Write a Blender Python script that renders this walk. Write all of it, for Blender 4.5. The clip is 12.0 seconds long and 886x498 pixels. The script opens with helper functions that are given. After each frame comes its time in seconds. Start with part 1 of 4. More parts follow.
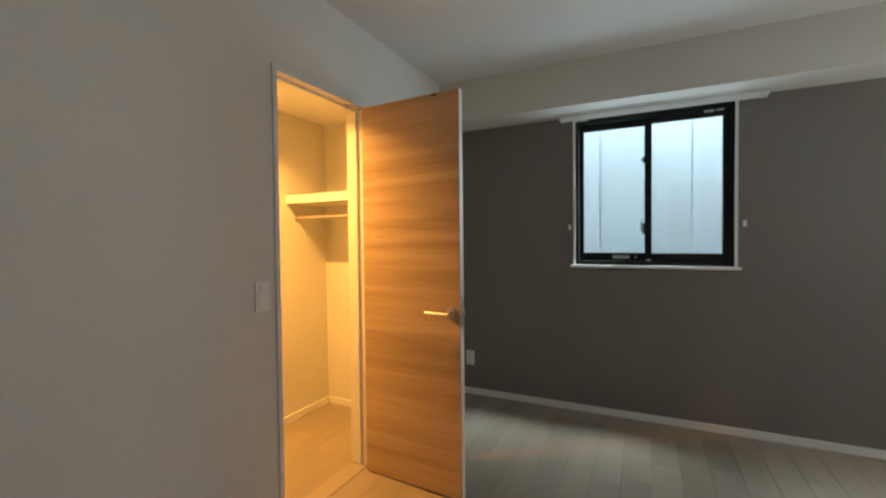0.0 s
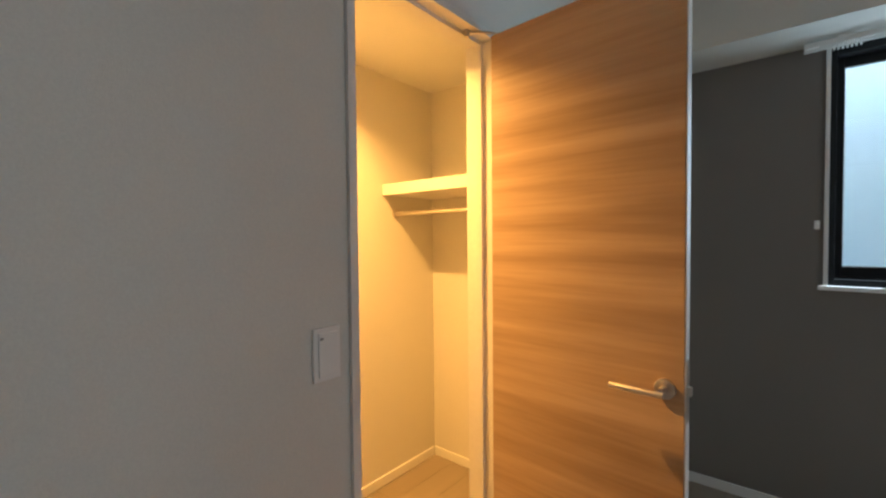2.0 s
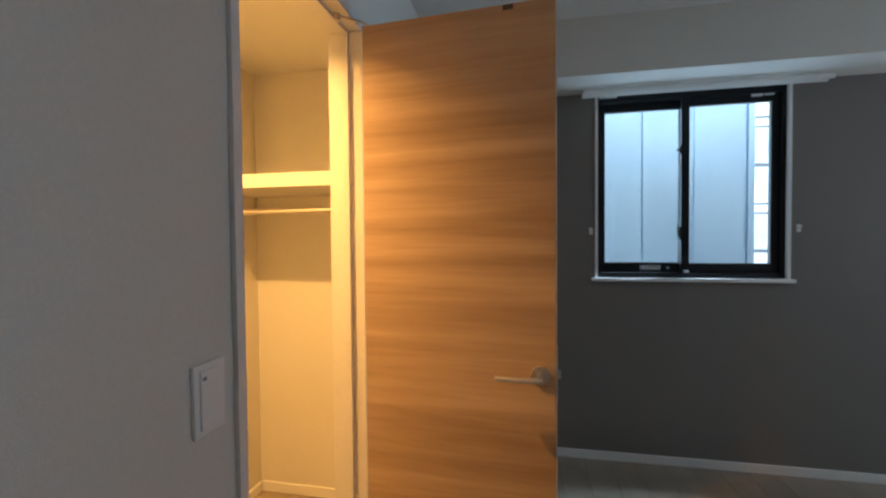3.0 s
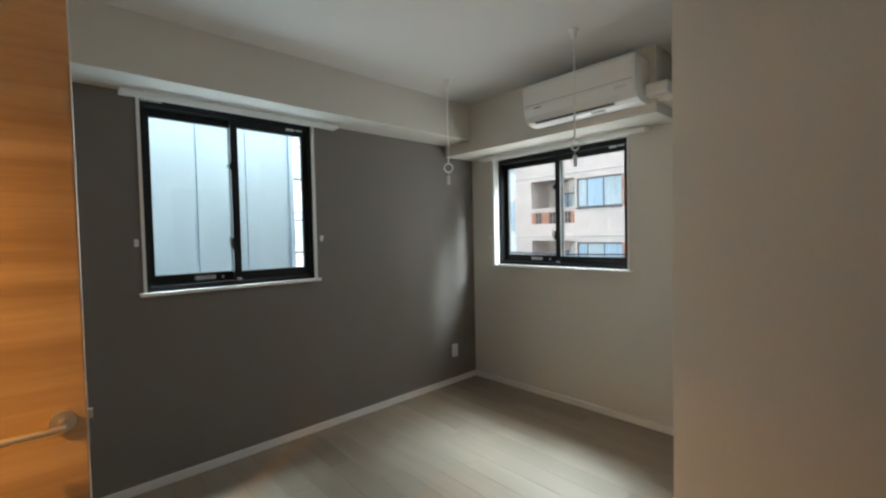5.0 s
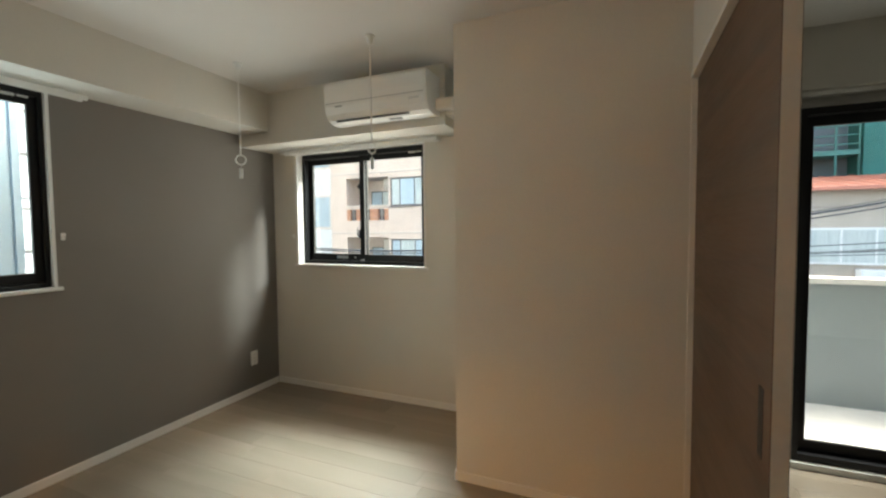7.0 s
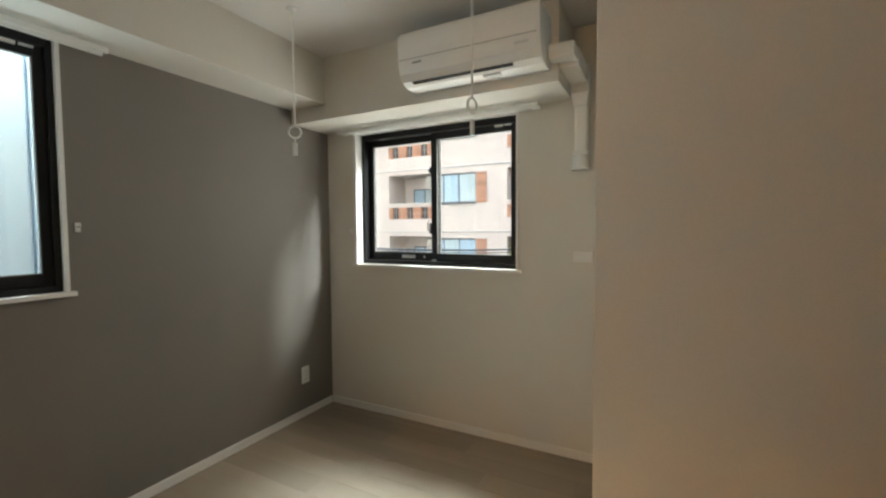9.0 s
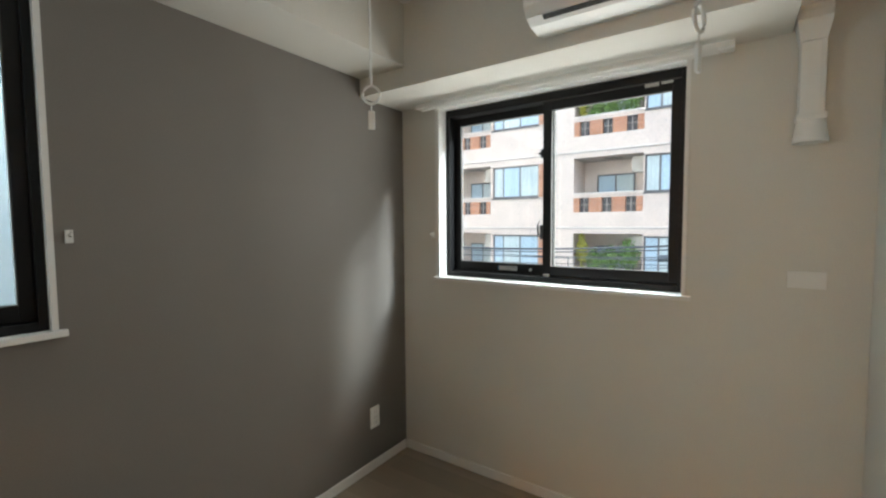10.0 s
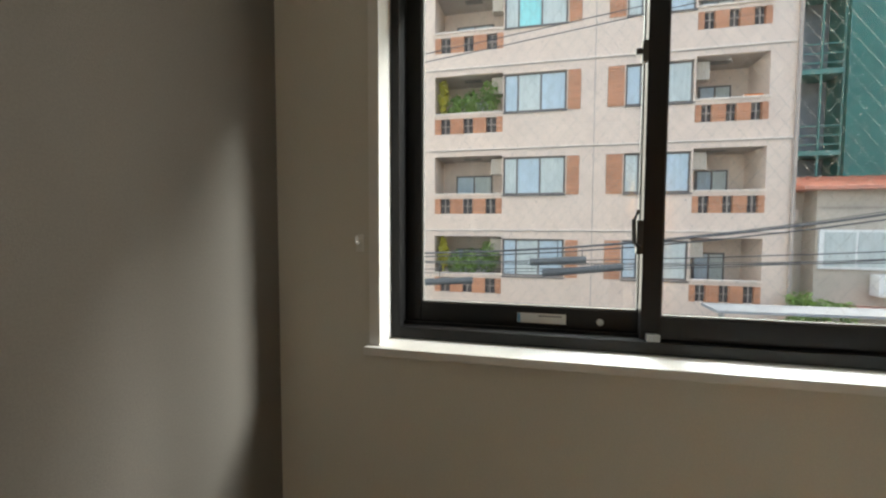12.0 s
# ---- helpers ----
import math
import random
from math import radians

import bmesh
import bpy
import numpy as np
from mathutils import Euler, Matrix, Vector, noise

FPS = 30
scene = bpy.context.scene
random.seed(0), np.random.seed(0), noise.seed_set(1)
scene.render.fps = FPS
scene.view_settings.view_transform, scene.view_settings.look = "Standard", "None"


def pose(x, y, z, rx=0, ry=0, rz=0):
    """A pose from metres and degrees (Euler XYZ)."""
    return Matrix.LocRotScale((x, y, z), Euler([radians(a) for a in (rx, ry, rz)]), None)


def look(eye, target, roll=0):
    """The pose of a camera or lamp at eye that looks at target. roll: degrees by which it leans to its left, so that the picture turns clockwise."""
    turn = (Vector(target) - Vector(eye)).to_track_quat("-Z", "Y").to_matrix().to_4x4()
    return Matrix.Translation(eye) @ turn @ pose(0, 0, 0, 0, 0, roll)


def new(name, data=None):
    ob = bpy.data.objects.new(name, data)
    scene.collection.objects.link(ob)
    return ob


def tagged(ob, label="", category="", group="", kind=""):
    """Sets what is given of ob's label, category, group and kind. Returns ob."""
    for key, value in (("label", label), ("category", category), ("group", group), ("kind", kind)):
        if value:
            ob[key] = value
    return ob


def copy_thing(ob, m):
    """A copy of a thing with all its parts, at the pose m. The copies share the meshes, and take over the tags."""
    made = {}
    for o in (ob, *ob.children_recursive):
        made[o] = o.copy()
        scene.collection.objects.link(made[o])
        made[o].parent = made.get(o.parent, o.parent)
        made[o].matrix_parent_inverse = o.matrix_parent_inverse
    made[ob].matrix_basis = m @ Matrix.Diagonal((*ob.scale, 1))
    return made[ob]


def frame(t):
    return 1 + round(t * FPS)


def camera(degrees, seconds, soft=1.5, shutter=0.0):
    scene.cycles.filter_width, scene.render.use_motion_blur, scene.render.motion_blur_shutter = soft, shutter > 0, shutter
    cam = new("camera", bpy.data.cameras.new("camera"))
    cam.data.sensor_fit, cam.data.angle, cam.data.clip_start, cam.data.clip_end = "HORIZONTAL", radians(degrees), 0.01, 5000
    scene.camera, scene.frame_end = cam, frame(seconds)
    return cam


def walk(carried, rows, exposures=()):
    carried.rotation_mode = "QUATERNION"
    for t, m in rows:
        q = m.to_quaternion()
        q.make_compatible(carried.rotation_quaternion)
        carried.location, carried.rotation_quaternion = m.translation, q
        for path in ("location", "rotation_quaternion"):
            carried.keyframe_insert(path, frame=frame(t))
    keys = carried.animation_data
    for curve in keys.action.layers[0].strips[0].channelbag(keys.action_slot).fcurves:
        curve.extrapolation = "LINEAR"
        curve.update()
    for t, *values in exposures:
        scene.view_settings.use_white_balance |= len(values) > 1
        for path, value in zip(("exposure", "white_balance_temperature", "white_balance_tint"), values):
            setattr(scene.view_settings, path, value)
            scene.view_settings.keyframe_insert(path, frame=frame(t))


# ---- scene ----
cam = camera(92.6, 12.0, soft=2.3)
PATH = [
    (0, (-2.132, -3.233, 1.279), (-3.001, -1.432, 1.233), -0.6),
    (0.5, (-2.194, -2.97, 1.297), (-3.243, -1.268, 1.248), -0.7),
    (1, (-2.359, -2.774, 1.297), (-3.553, -1.171, 1.244), -0.4),
    (1.5, (-2.548, -2.63, 1.289), (-3.835, -1.101, 1.237), -0.6),
    (2, (-2.738, -2.564, 1.316), (-4.008, -1.02, 1.26), -0.5),
    (2.5, (-2.906, -2.581, 1.317), (-3.834, -0.81, 1.258), -0.3),
    (3, (-3.021, -2.62, 1.32), (-3.407, -0.663, 1.271), -0.5),
    (3.5, (-3.019, -2.674, 1.322), (-2.861, -0.681, 1.28), -0.6),
    (3.7, (-3.016, -2.688, 1.313), (-2.646, -0.722, 1.284), -0.6),
    (5.3, (-2.974, -2.819, 1.374), (-1.482, -1.488, 1.294), -1.0),
    (5.5, (-2.955, -2.848, 1.377), (-1.394, -1.601, 1.294), -0.8),
    (6, (-2.932, -2.882, 1.378), (-1.223, -1.847, 1.291), -0.7),
    (6.5, (-2.93, -2.892, 1.387), (-1.128, -2.031, 1.293), -0.7),
    (6.7, (-2.938, -2.884, 1.387), (-1.106, -2.088, 1.293), -0.6),
    (8.3, (-2.807, -2.68, 1.346), (-0.954, -1.933, 1.245), -0.5),
    (8.5, (-2.719, -2.588, 1.34), (-0.888, -1.788, 1.243), -0.5),
    (9, (-2.482, -2.281, 1.343), (-0.712, -1.355, 1.247), -0.4),
    (9.5, (-2.264, -1.958, 1.374), (-0.562, -0.913, 1.264), -0.4),
    (10, (-1.994, -1.655, 1.39), (-0.347, -0.526, 1.272), -0.4),
    (10.5, (-1.763, -1.299, 1.383), (-0.111, -0.178, 1.267), -0.5),
    (11, (-1.482, -1.05, 1.396), (0.214, -0.004, 1.258), -0.4),
    (11.3, (-1.305, -0.895, 1.378), (0.472, 0.017, 1.267), -0.4),
    (11.5, (-1.186, -0.806, 1.369), (0.637, 0.008, 1.259), -0.2),
    (12, (-0.919, -0.638, 1.368), (1.022, -0.172, 1.258), 0.2),
]
walk(cam, [(t, look(eye, target, roll)) for t, eye, target, roll in PATH],
     exposures=[(0.0, 2.66, 6150, 4), (1.0, 2.64, 5900, 4), (2.5, 2.65, 5400, 4), (3.2, 2.26, 5150, 5), (3.7, 2.26, 5200, 5), (5.5, 2.82, 6600, 3), (7.0, 2.9, 7100, 4), (8.5, 2.88, 7400, 4), (9.5, 2.94, 6400, 4), (10.0, 2.95, 6500, 5), (11.0, 2.98, 6900, 5), (12.0, 2.35, 7400, 7)])

SKY, SUN = 0.15, 1.3
SKY_A, SKY_B, SKY_C = 1.7, 2.7, 0.9
SKY_A2, SKY_B2 = 3.6, 2.5
CLOSET_W, CLOSET_GLOW = 6.5, 5.0
LEAF_W, LEAF_TURN, SLIDE_W = 0.598, -4.2, 1.035
AC_W, AC_H, AC_END = 0.755, 0.262, -1.776

# ---- light ----
world = bpy.data.worlds.new("overcast_sky")
scene.world = world
world.use_nodes = True
wn = world.node_tree.nodes
wn.clear()
sky = wn.new("ShaderNodeTexSky")
sky.sky_type = 'NISHITA'
sky.sun_disc = False
sky.sun_elevation = radians(58)
sky.sun_rotation = radians(115)
sky.air_density, sky.dust_density, sky.ozone_density = 1.0, 6.0, 0.6
wbg = wn.new("ShaderNodeBackground")
wbg.inputs["Strength"].default_value = SKY
wout = wn.new("ShaderNodeOutputWorld")
world.node_tree.links.new(sky.outputs["Color"], wbg.inputs["Color"])
world.node_tree.links.new(wbg.outputs["Background"], wout.inputs["Surface"])

sun = new("sun", bpy.data.lights.new("sun", 'SUN'))
sun.data.energy = SUN
sun.data.angle = radians(15)
sun.data.color = (0.86, 0.94, 1.0)
sun.matrix_world = look((3.7, -10, 6.6), (0, 0, 0))


def skylight(name, m, w, h, watts, color, spread=180):
    """An added area lamp that stands in for sky light through a window opening."""
    a = new(name, bpy.data.lights.new(name, 'AREA'))
    a.data.shape, a.data.size, a.data.size_y = 'RECTANGLE', w, h
    a.data.energy, a.data.color = watts, color
    a.data.spread = radians(spread)
    a.matrix_world = m


skylight("skylight_grey_wall", pose(-2.12, 0.185, 1.605, -90, 0, 0), 0.9, 0.98, SKY_A, (0.74, 0.90, 1.0))
skylight("skylight_end_wall", pose(0.185, -0.872, 1.565, -90, 0, -90), 1.14, 0.9, SKY_B, (1.0, 0.98, 0.95))
# two added lamps, unseen above the windows, aimed to brighten patches of floor
skylight("sky_fill_above_end_wall", look((1.0, -0.70, 2.95), (-1.28, -1.36, 0.0)), 0.6, 0.5, SKY_B2, (0.74, 0.89, 1.0), 32)
skylight("sky_fill_above_grey_wall", look((-1.55, 0.58, 3.0), (-3.15, -0.62, 0.0)), 0.7, 0.3, SKY_A2, (0.80, 0.93, 1.0), 55)
skylight("skylight_balcony", pose(0.195, -4.66, 1.03, -90, 0, -90), 1.6, 1.8, SKY_C, (1.0, 0.98, 0.95))


# ---- materials ----
def material(name, color, rough=0.6, metal=0.0, grain=0.06, scale=60.0, blotch=0.05, bump=0.0, bump_scale=400.0,
             spec=0.5, stretch=(1, 1, 1), tint=None, per_piece=0.0):
    """A surface with colour varied at two scales and a fine relief."""
    m = bpy.data.materials.new(name)
    m.use_nodes = True
    nt = m.node_tree
    n, l = nt.nodes, nt.links
    b = n["Principled BSDF"]
    b.inputs["Roughness"].default_value = rough
    b.inputs["Metallic"].default_value = metal
    b.inputs["Specular IOR Level"].default_value = spec
    tc = n.new("ShaderNodeTexCoord")
    mp = n.new("ShaderNodeMapping")
    mp.inputs["Scale"].default_value = stretch
    l.new(tc.outputs["Object"], mp.inputs["Vector"])
    fine = n.new("ShaderNodeTexNoise")
    fine.inputs["Scale"].default_value, fine.inputs["Detail"].default_value = scale, 5
    big = n.new("ShaderNodeTexNoise")
    big.inputs["Scale"].default_value, big.inputs["Detail"].default_value = 1.7, 3
    l.new(mp.outputs["Vector"], fine.inputs["Vector"])
    l.new(tc.outputs["Object"], big.inputs["Vector"])

    def span(src, amount):
        r = n.new("ShaderNodeMapRange")
        r.inputs["From Min"].default_value, r.inputs["From Max"].default_value = 0.25, 0.75
        r.inputs["To Min"].default_value, r.inputs["To Max"].default_value = 1 - amount, 1 + amount
        l.new(src, r.inputs["Value"])
        return r.outputs["Result"]

    mul = n.new("ShaderNodeMath")
    mul.operation = 'MULTIPLY'
    l.new(span(fine.outputs["Fac"], grain), mul.inputs[0])
    l.new(span(big.outputs["Fac"], blotch), mul.inputs[1])
    value = mul.outputs[0]
    if per_piece:
        oi = n.new("ShaderNodeObjectInfo")
        pr = n.new("ShaderNodeMapRange")
        pr.inputs["To Min"].default_value, pr.inputs["To Max"].default_value = 1 - per_piece, 1 + per_piece
        l.new(oi.outputs["Random"], pr.inputs["Value"])
        mul2 = n.new("ShaderNodeMath")
        mul2.operation = 'MULTIPLY'
        l.new(value, mul2.inputs[0])
        l.new(pr.outputs["Result"], mul2.inputs[1])
        value = mul2.outputs[0]
    base = n.new("ShaderNodeMix")
    base.data_type = 'RGBA'
    base.inputs[6].default_value = (*color, 1)
    base.inputs[7].default_value = (*(tint or color), 1)
    l.new(big.outputs["Fac"], base.inputs[0])
    sc = n.new("ShaderNodeVectorMath")
    sc.operation = 'SCALE'
    l.new(base.outputs[2], sc.inputs[0])
    l.new(value, sc.inputs["Scale"])
    l.new(sc.outputs["Vector"], b.inputs["Base Color"])
    rr = n.new("ShaderNodeMapRange")
    rr.inputs["To Min"].default_value, rr.inputs["To Max"].default_value = rough * 0.85, min(1, rough * 1.15)
    l.new(fine.outputs["Fac"], rr.inputs["Value"])
    l.new(rr.outputs["Result"], b.inputs["Roughness"])
    if bump:
        rel = n.new("ShaderNodeTexNoise")
        rel.inputs["Scale"].default_value, rel.inputs["Detail"].default_value = bump_scale, 3
        l.new(mp.outputs["Vector"], rel.inputs["Vector"])
        bp = n.new("ShaderNodeBump")
        bp.inputs["Strength"].default_value, bp.inputs["Distance"].default_value = bump, 0.002
        l.new(rel.outputs["Fac"], bp.inputs["Height"])
        l.new(bp.outputs["Normal"], b.inputs["Normal"])
    return m


def wood(name, dark, light, rough, along=(1, 1, 1), scale=3.0, per_piece=0.0, spec=0.5, fibres=0.22, relief=0.12):
    """Wood grain drawn out along one axis: bands, fine fibres and pores."""
    m = bpy.data.materials.new(name)
    m.use_nodes = True
    nt = m.node_tree
    n, l = nt.nodes, nt.links
    b = n["Principled BSDF"]
    b.inputs["Specular IOR Level"].default_value = spec
    tc = n.new("ShaderNodeTexCoord")
    mp = n.new("ShaderNodeMapping")
    mp.inputs["Scale"].default_value = along
    l.new(tc.outputs["Object"], mp.inputs["Vector"])
    vec = mp.outputs["Vector"]
    oi = n.new("ShaderNodeObjectInfo")
    if per_piece:
        add = n.new("ShaderNodeVectorMath")
        add.operation = 'MULTIPLY_ADD'
        add.inputs[1].default_value = (1, 1, 1)
        l.new(vec, add.inputs[0])
        jump = n.new("ShaderNodeMath")
        jump.operation = 'MULTIPLY'
        jump.inputs[1].default_value = 37.0
        l.new(oi.outputs["Random"], jump.inputs[0])
        l.new(jump.outputs[0], add.inputs[2])
        vec = add.outputs[0]
    bands = n.new("ShaderNodeTexNoise")
    bands.inputs["Scale"].default_value, bands.inputs["Detail"].default_value = scale, 4
    bands.inputs["Distortion"].default_value = 0.4
    fibre = n.new("ShaderNodeTexNoise")
    fibre.inputs["Scale"].default_value, fibre.inputs["Detail"].default_value = scale * 9, 6
    l.new(vec, bands.inputs["Vector"])
    l.new(vec, fibre.inputs["Vector"])
    mix = n.new("ShaderNodeMath")
    mix.operation = 'MULTIPLY_ADD'
    mix.inputs[1].default_value = fibres
    l.new(fibre.outputs["Fac"], mix.inputs[0])
    half = n.new("ShaderNodeMath")
    half.operation = 'MULTIPLY'
    half.inputs[1].default_value = 1 - fibres
    l.new(bands.outputs["Fac"], half.inputs[0])
    l.new(half.outputs[0], mix.inputs[2])
    fac = mix.outputs[0]
    if per_piece:
        sh = n.new("ShaderNodeMapRange")
        sh.inputs["To Min"].default_value, sh.inputs["To Max"].default_value = -per_piece, per_piece
        l.new(oi.outputs["Random"], sh.inputs["Value"])
        ad = n.new("ShaderNodeMath")
        l.new(fac, ad.inputs[0])
        l.new(sh.outputs["Result"], ad.inputs[1])
        fac = ad.outputs[0]
    ramp = n.new("ShaderNodeValToRGB")
    ramp.color_ramp.elements[0].position, ramp.color_ramp.elements[1].position = 0.33, 0.67
    ramp.color_ramp.elements[0].color, ramp.color_ramp.elements[1].color = (*dark, 1), (*light, 1)
    l.new(fac, ramp.inputs["Fac"])
    l.new(ramp.outputs["Color"], b.inputs["Base Color"])
    rr = n.new("ShaderNodeMapRange")
    rr.inputs["To Min"].default_value, rr.inputs["To Max"].default_value = rough * 0.8, rough * 1.2
    if relief:
        l.new(fibre.outputs["Fac"], rr.inputs["Value"])
        l.new(rr.outputs["Result"], b.inputs["Roughness"])
        bp = n.new("ShaderNodeBump")
        bp.inputs["Strength"].default_value, bp.inputs["Distance"].default_value = relief, 0.001
        l.new(fibre.outputs["Fac"], bp.inputs["Height"])
        l.new(bp.outputs["Normal"], b.inputs["Normal"])
    else:
        b.inputs["Roughness"].default_value = rough
    return m


def glass(name, tint=(0.97, 0.99, 0.98)):
    """Thin clear pane: mostly straight through, with a mirror gloss by Fresnel."""
    m = bpy.data.materials.new(name)
    m.use_nodes = True
    nt = m.node_tree
    n, l = nt.nodes, nt.links
    n.clear()
    tr, gl, mx = n.new("ShaderNodeBsdfTransparent"), n.new("ShaderNodeBsdfGlossy"), n.new("ShaderNodeMixShader")
    fr, out = n.new("ShaderNodeFresnel"), n.new("ShaderNodeOutputMaterial")
    fr.inputs["IOR"].default_value = 1.45
    tr.inputs["Color"].default_value = (*tint, 1)
    gl.inputs["Roughness"].default_value = 0.02
    l.new(fr.outputs[0], mx.inputs[0])
    l.new(tr.outputs[0], mx.inputs[1])
    l.new(gl.outputs[0], mx.inputs[2])
    l.new(mx.outputs[0], out.inputs["Surface"])
    return m


def glow(name, color, strength):
    m = bpy.data.materials.new(name)
    m.use_nodes = True
    b = m.node_tree.nodes["Principled BSDF"]
    b.inputs["Base Color"].default_value = (*color, 1)
    b.inputs["Emission Color"].default_value = (*color, 1)
    b.inputs["Emission Strength"].default_value = strength
    return m


WHITE_CLOTH = material("white_wall_cloth", (0.67, 0.650, 0.600), 0.85, grain=0.05, scale=240, blotch=0.03, bump=0.35, bump_scale=420, spec=0.25)
GREY_CLOTH = material("grey_wall_cloth", (0.200, 0.183, 0.166), 0.85, grain=0.08, scale=260, blotch=0.04, bump=0.4, bump_scale=420, spec=0.3)
CEILING_CLOTH = material("ceiling_cloth", (0.74, 0.73, 0.71), 0.9, grain=0.04, scale=200, blotch=0.02, bump=0.3, bump_scale=350, spec=0.2)
TRIM = material("white_trim", (0.76, 0.75, 0.73), 0.4, grain=0.02, blotch=0.03)
FRAME_WHITE = material("door_frame_sheet", (0.72, 0.70, 0.67), 0.45, grain=0.03, blotch=0.03)
PLASTIC = material("white_plastic", (0.78, 0.78, 0.76), 0.35, grain=0.01, blotch=0.02)
PLASTIC_GREY = material("grey_plastic", (0.35, 0.35, 0.35), 0.4, grain=0.02)
GASKET = material("dark_gasket", (0.09, 0.09, 0.09), 0.6, grain=0.02)
BLACK_ALU = material("black_aluminium", (0.008, 0.008, 0.009), 0.45, spec=0.3, metal=0.0, grain=0.1, blotch=0.15, bump=0.05)
RUBBER = material("black_rubber", (0.02, 0.02, 0.02), 0.7)
STEEL = material("satin_nickel", (0.66, 0.61, 0.54), 0.38, metal=1.0, grain=0.03)
DARK_STEEL = material("dark_latch", (0.05, 0.05, 0.05), 0.4, metal=0.6)
STICKER = material("silver_sticker", (0.62, 0.64, 0.64), 0.4, grain=0.05)
INK = material("grey_ink", (0.25, 0.26, 0.27), 0.6)
BLUE_INK = material("blue_ink", (0.1, 0.3, 0.5), 0.6)
WIRE = material("glass_wire", (0.20, 0.18, 0.17), 0.6)
OAK = wood("oak_door_sheet", (0.33, 0.215, 0.115), (0.57, 0.41, 0.255), 0.42, along=(0.22, 1, 4.6), scale=2.3)
WALNUT = wood("brown_door_sheet", (0.085, 0.050, 0.030), (0.150, 0.092, 0.058), 0.5, along=(0.35, 1, 4.0), scale=2.6)
FLOORING = wood("pale_oak_floor", (0.258, 0.212, 0.160), (0.306, 0.253, 0.194), 0.22, along=(3.0, 0.3, 1), scale=1.6, per_piece=0.08, fibres=0.05, relief=0.0)
JOINT = material("floor_joint", (0.22, 0.18, 0.14), 0.8)
GLASS = glass("window_glass")
LAMP_GLOW = glow("warm_lamp", (1.0, 0.60, 0.24), CLOSET_GLOW)

SIDING = material("pale_siding", (0.50, 0.65, 0.77), 0.6, grain=0.03, scale=30, blotch=0.05)
TILE_PINK = material("pink_facade_tile", (0.68, 0.53, 0.44), 0.7, grain=0.10, scale=14, blotch=0.06, bump=0.2, bump_scale=60, stretch=(1, 1, 2.6))
FACADE_BAND = material("facade_band", (0.74, 0.62, 0.54), 0.7, blotch=0.08)
BRICK = material("orange_brick", (0.52, 0.23, 0.13), 0.8, grain=0.25, scale=18, blotch=0.1, bump=0.3, bump_scale=80, per_piece=0.12)
HOLE_SHADE = material("hole_shade_sheet", (0.09, 0.08, 0.08), 0.9)
RECESS = material("plaster_and_belt_shade", (0.40, 0.33, 0.29), 0.85, blotch=0.08)
FAR_FRAME = material("bronze_window_frame", (0.13, 0.115, 0.11), 0.5)
CURTAIN = material("pale_curtain", (0.44, 0.50, 0.50), 0.5, grain=0.15, scale=3, stretch=(1, 9, 0.4), blotch=0.06, tint=(0.55, 0.57, 0.53))
CURTAIN_BLUE = material("blue_curtain", (0.42, 0.51, 0.57), 0.5, grain=0.15, scale=3, stretch=(1, 9, 0.4), blotch=0.06)
CURTAIN_TEAL = material("teal_curtain", (0.25, 0.62, 0.62), 0.5, grain=0.15, scale=3, stretch=(1, 9, 0.4), blotch=0.06)
LEAF = material("leaf_green", (0.10, 0.22, 0.05), 0.6, grain=0.3, scale=12, blotch=0.3, tint=(0.2, 0.3, 0.05))
LEAF_YELLOW = material("leaf_yellow", (0.45, 0.40, 0.05), 0.6, grain=0.2, scale=12)
BARK = material("bark", (0.10, 0.07, 0.05), 0.9, grain=0.3, scale=20, bump=0.4, bump_scale=30)
TEAL = material("teal_mesh_sheet", (0.03, 0.17, 0.145), 0.7, grain=0.08, scale=8, blotch=0.12, bump=0.2, bump_scale=12)
TEAL_STEEL = material("teal_steel", (0.07, 0.23, 0.2), 0.55, blotch=0.1)
RED_ROOF = material("red_metal_roof", (0.50, 0.20, 0.14), 0.5, grain=0.1, scale=9, blotch=0.1)
BEIGE_WALL = material("beige_mortar", (0.48, 0.41, 0.34), 0.85, grain=0.1, scale=12, blotch=0.1)
CANOPY = material("weathered_canopy", (0.28, 0.30, 0.32), 0.7, grain=0.1, scale=14, blotch=0.15)
CABLE = material("black_cable", (0.05, 0.055, 0.065), 0.6)
CLOSURE = material("splice_closure", (0.07, 0.08, 0.09), 0.6)
ASPHALT = material("asphalt", (0.05, 0.05, 0.052), 0.9, grain=0.2, scale=50, blotch=0.15, bump=0.4, bump_scale=120)
CONCRETE = material("pale_concrete", (0.46, 0.46, 0.45), 0.8, grain=0.1, scale=22, blotch=0.12, bump=0.2, bump_scale=80)
PARAPET = material("grey_parapet_panel", (0.17, 0.20, 0.22), 0.5, grain=0.04, blotch=0.06)
WHITE_RENDER = material("white_render", (0.78, 0.78, 0.77), 0.8, grain=0.04, scale=20, blotch=0.05)
ORANGE_CLOTH = material("orange_towel", (0.7, 0.2, 0.05), 0.9)


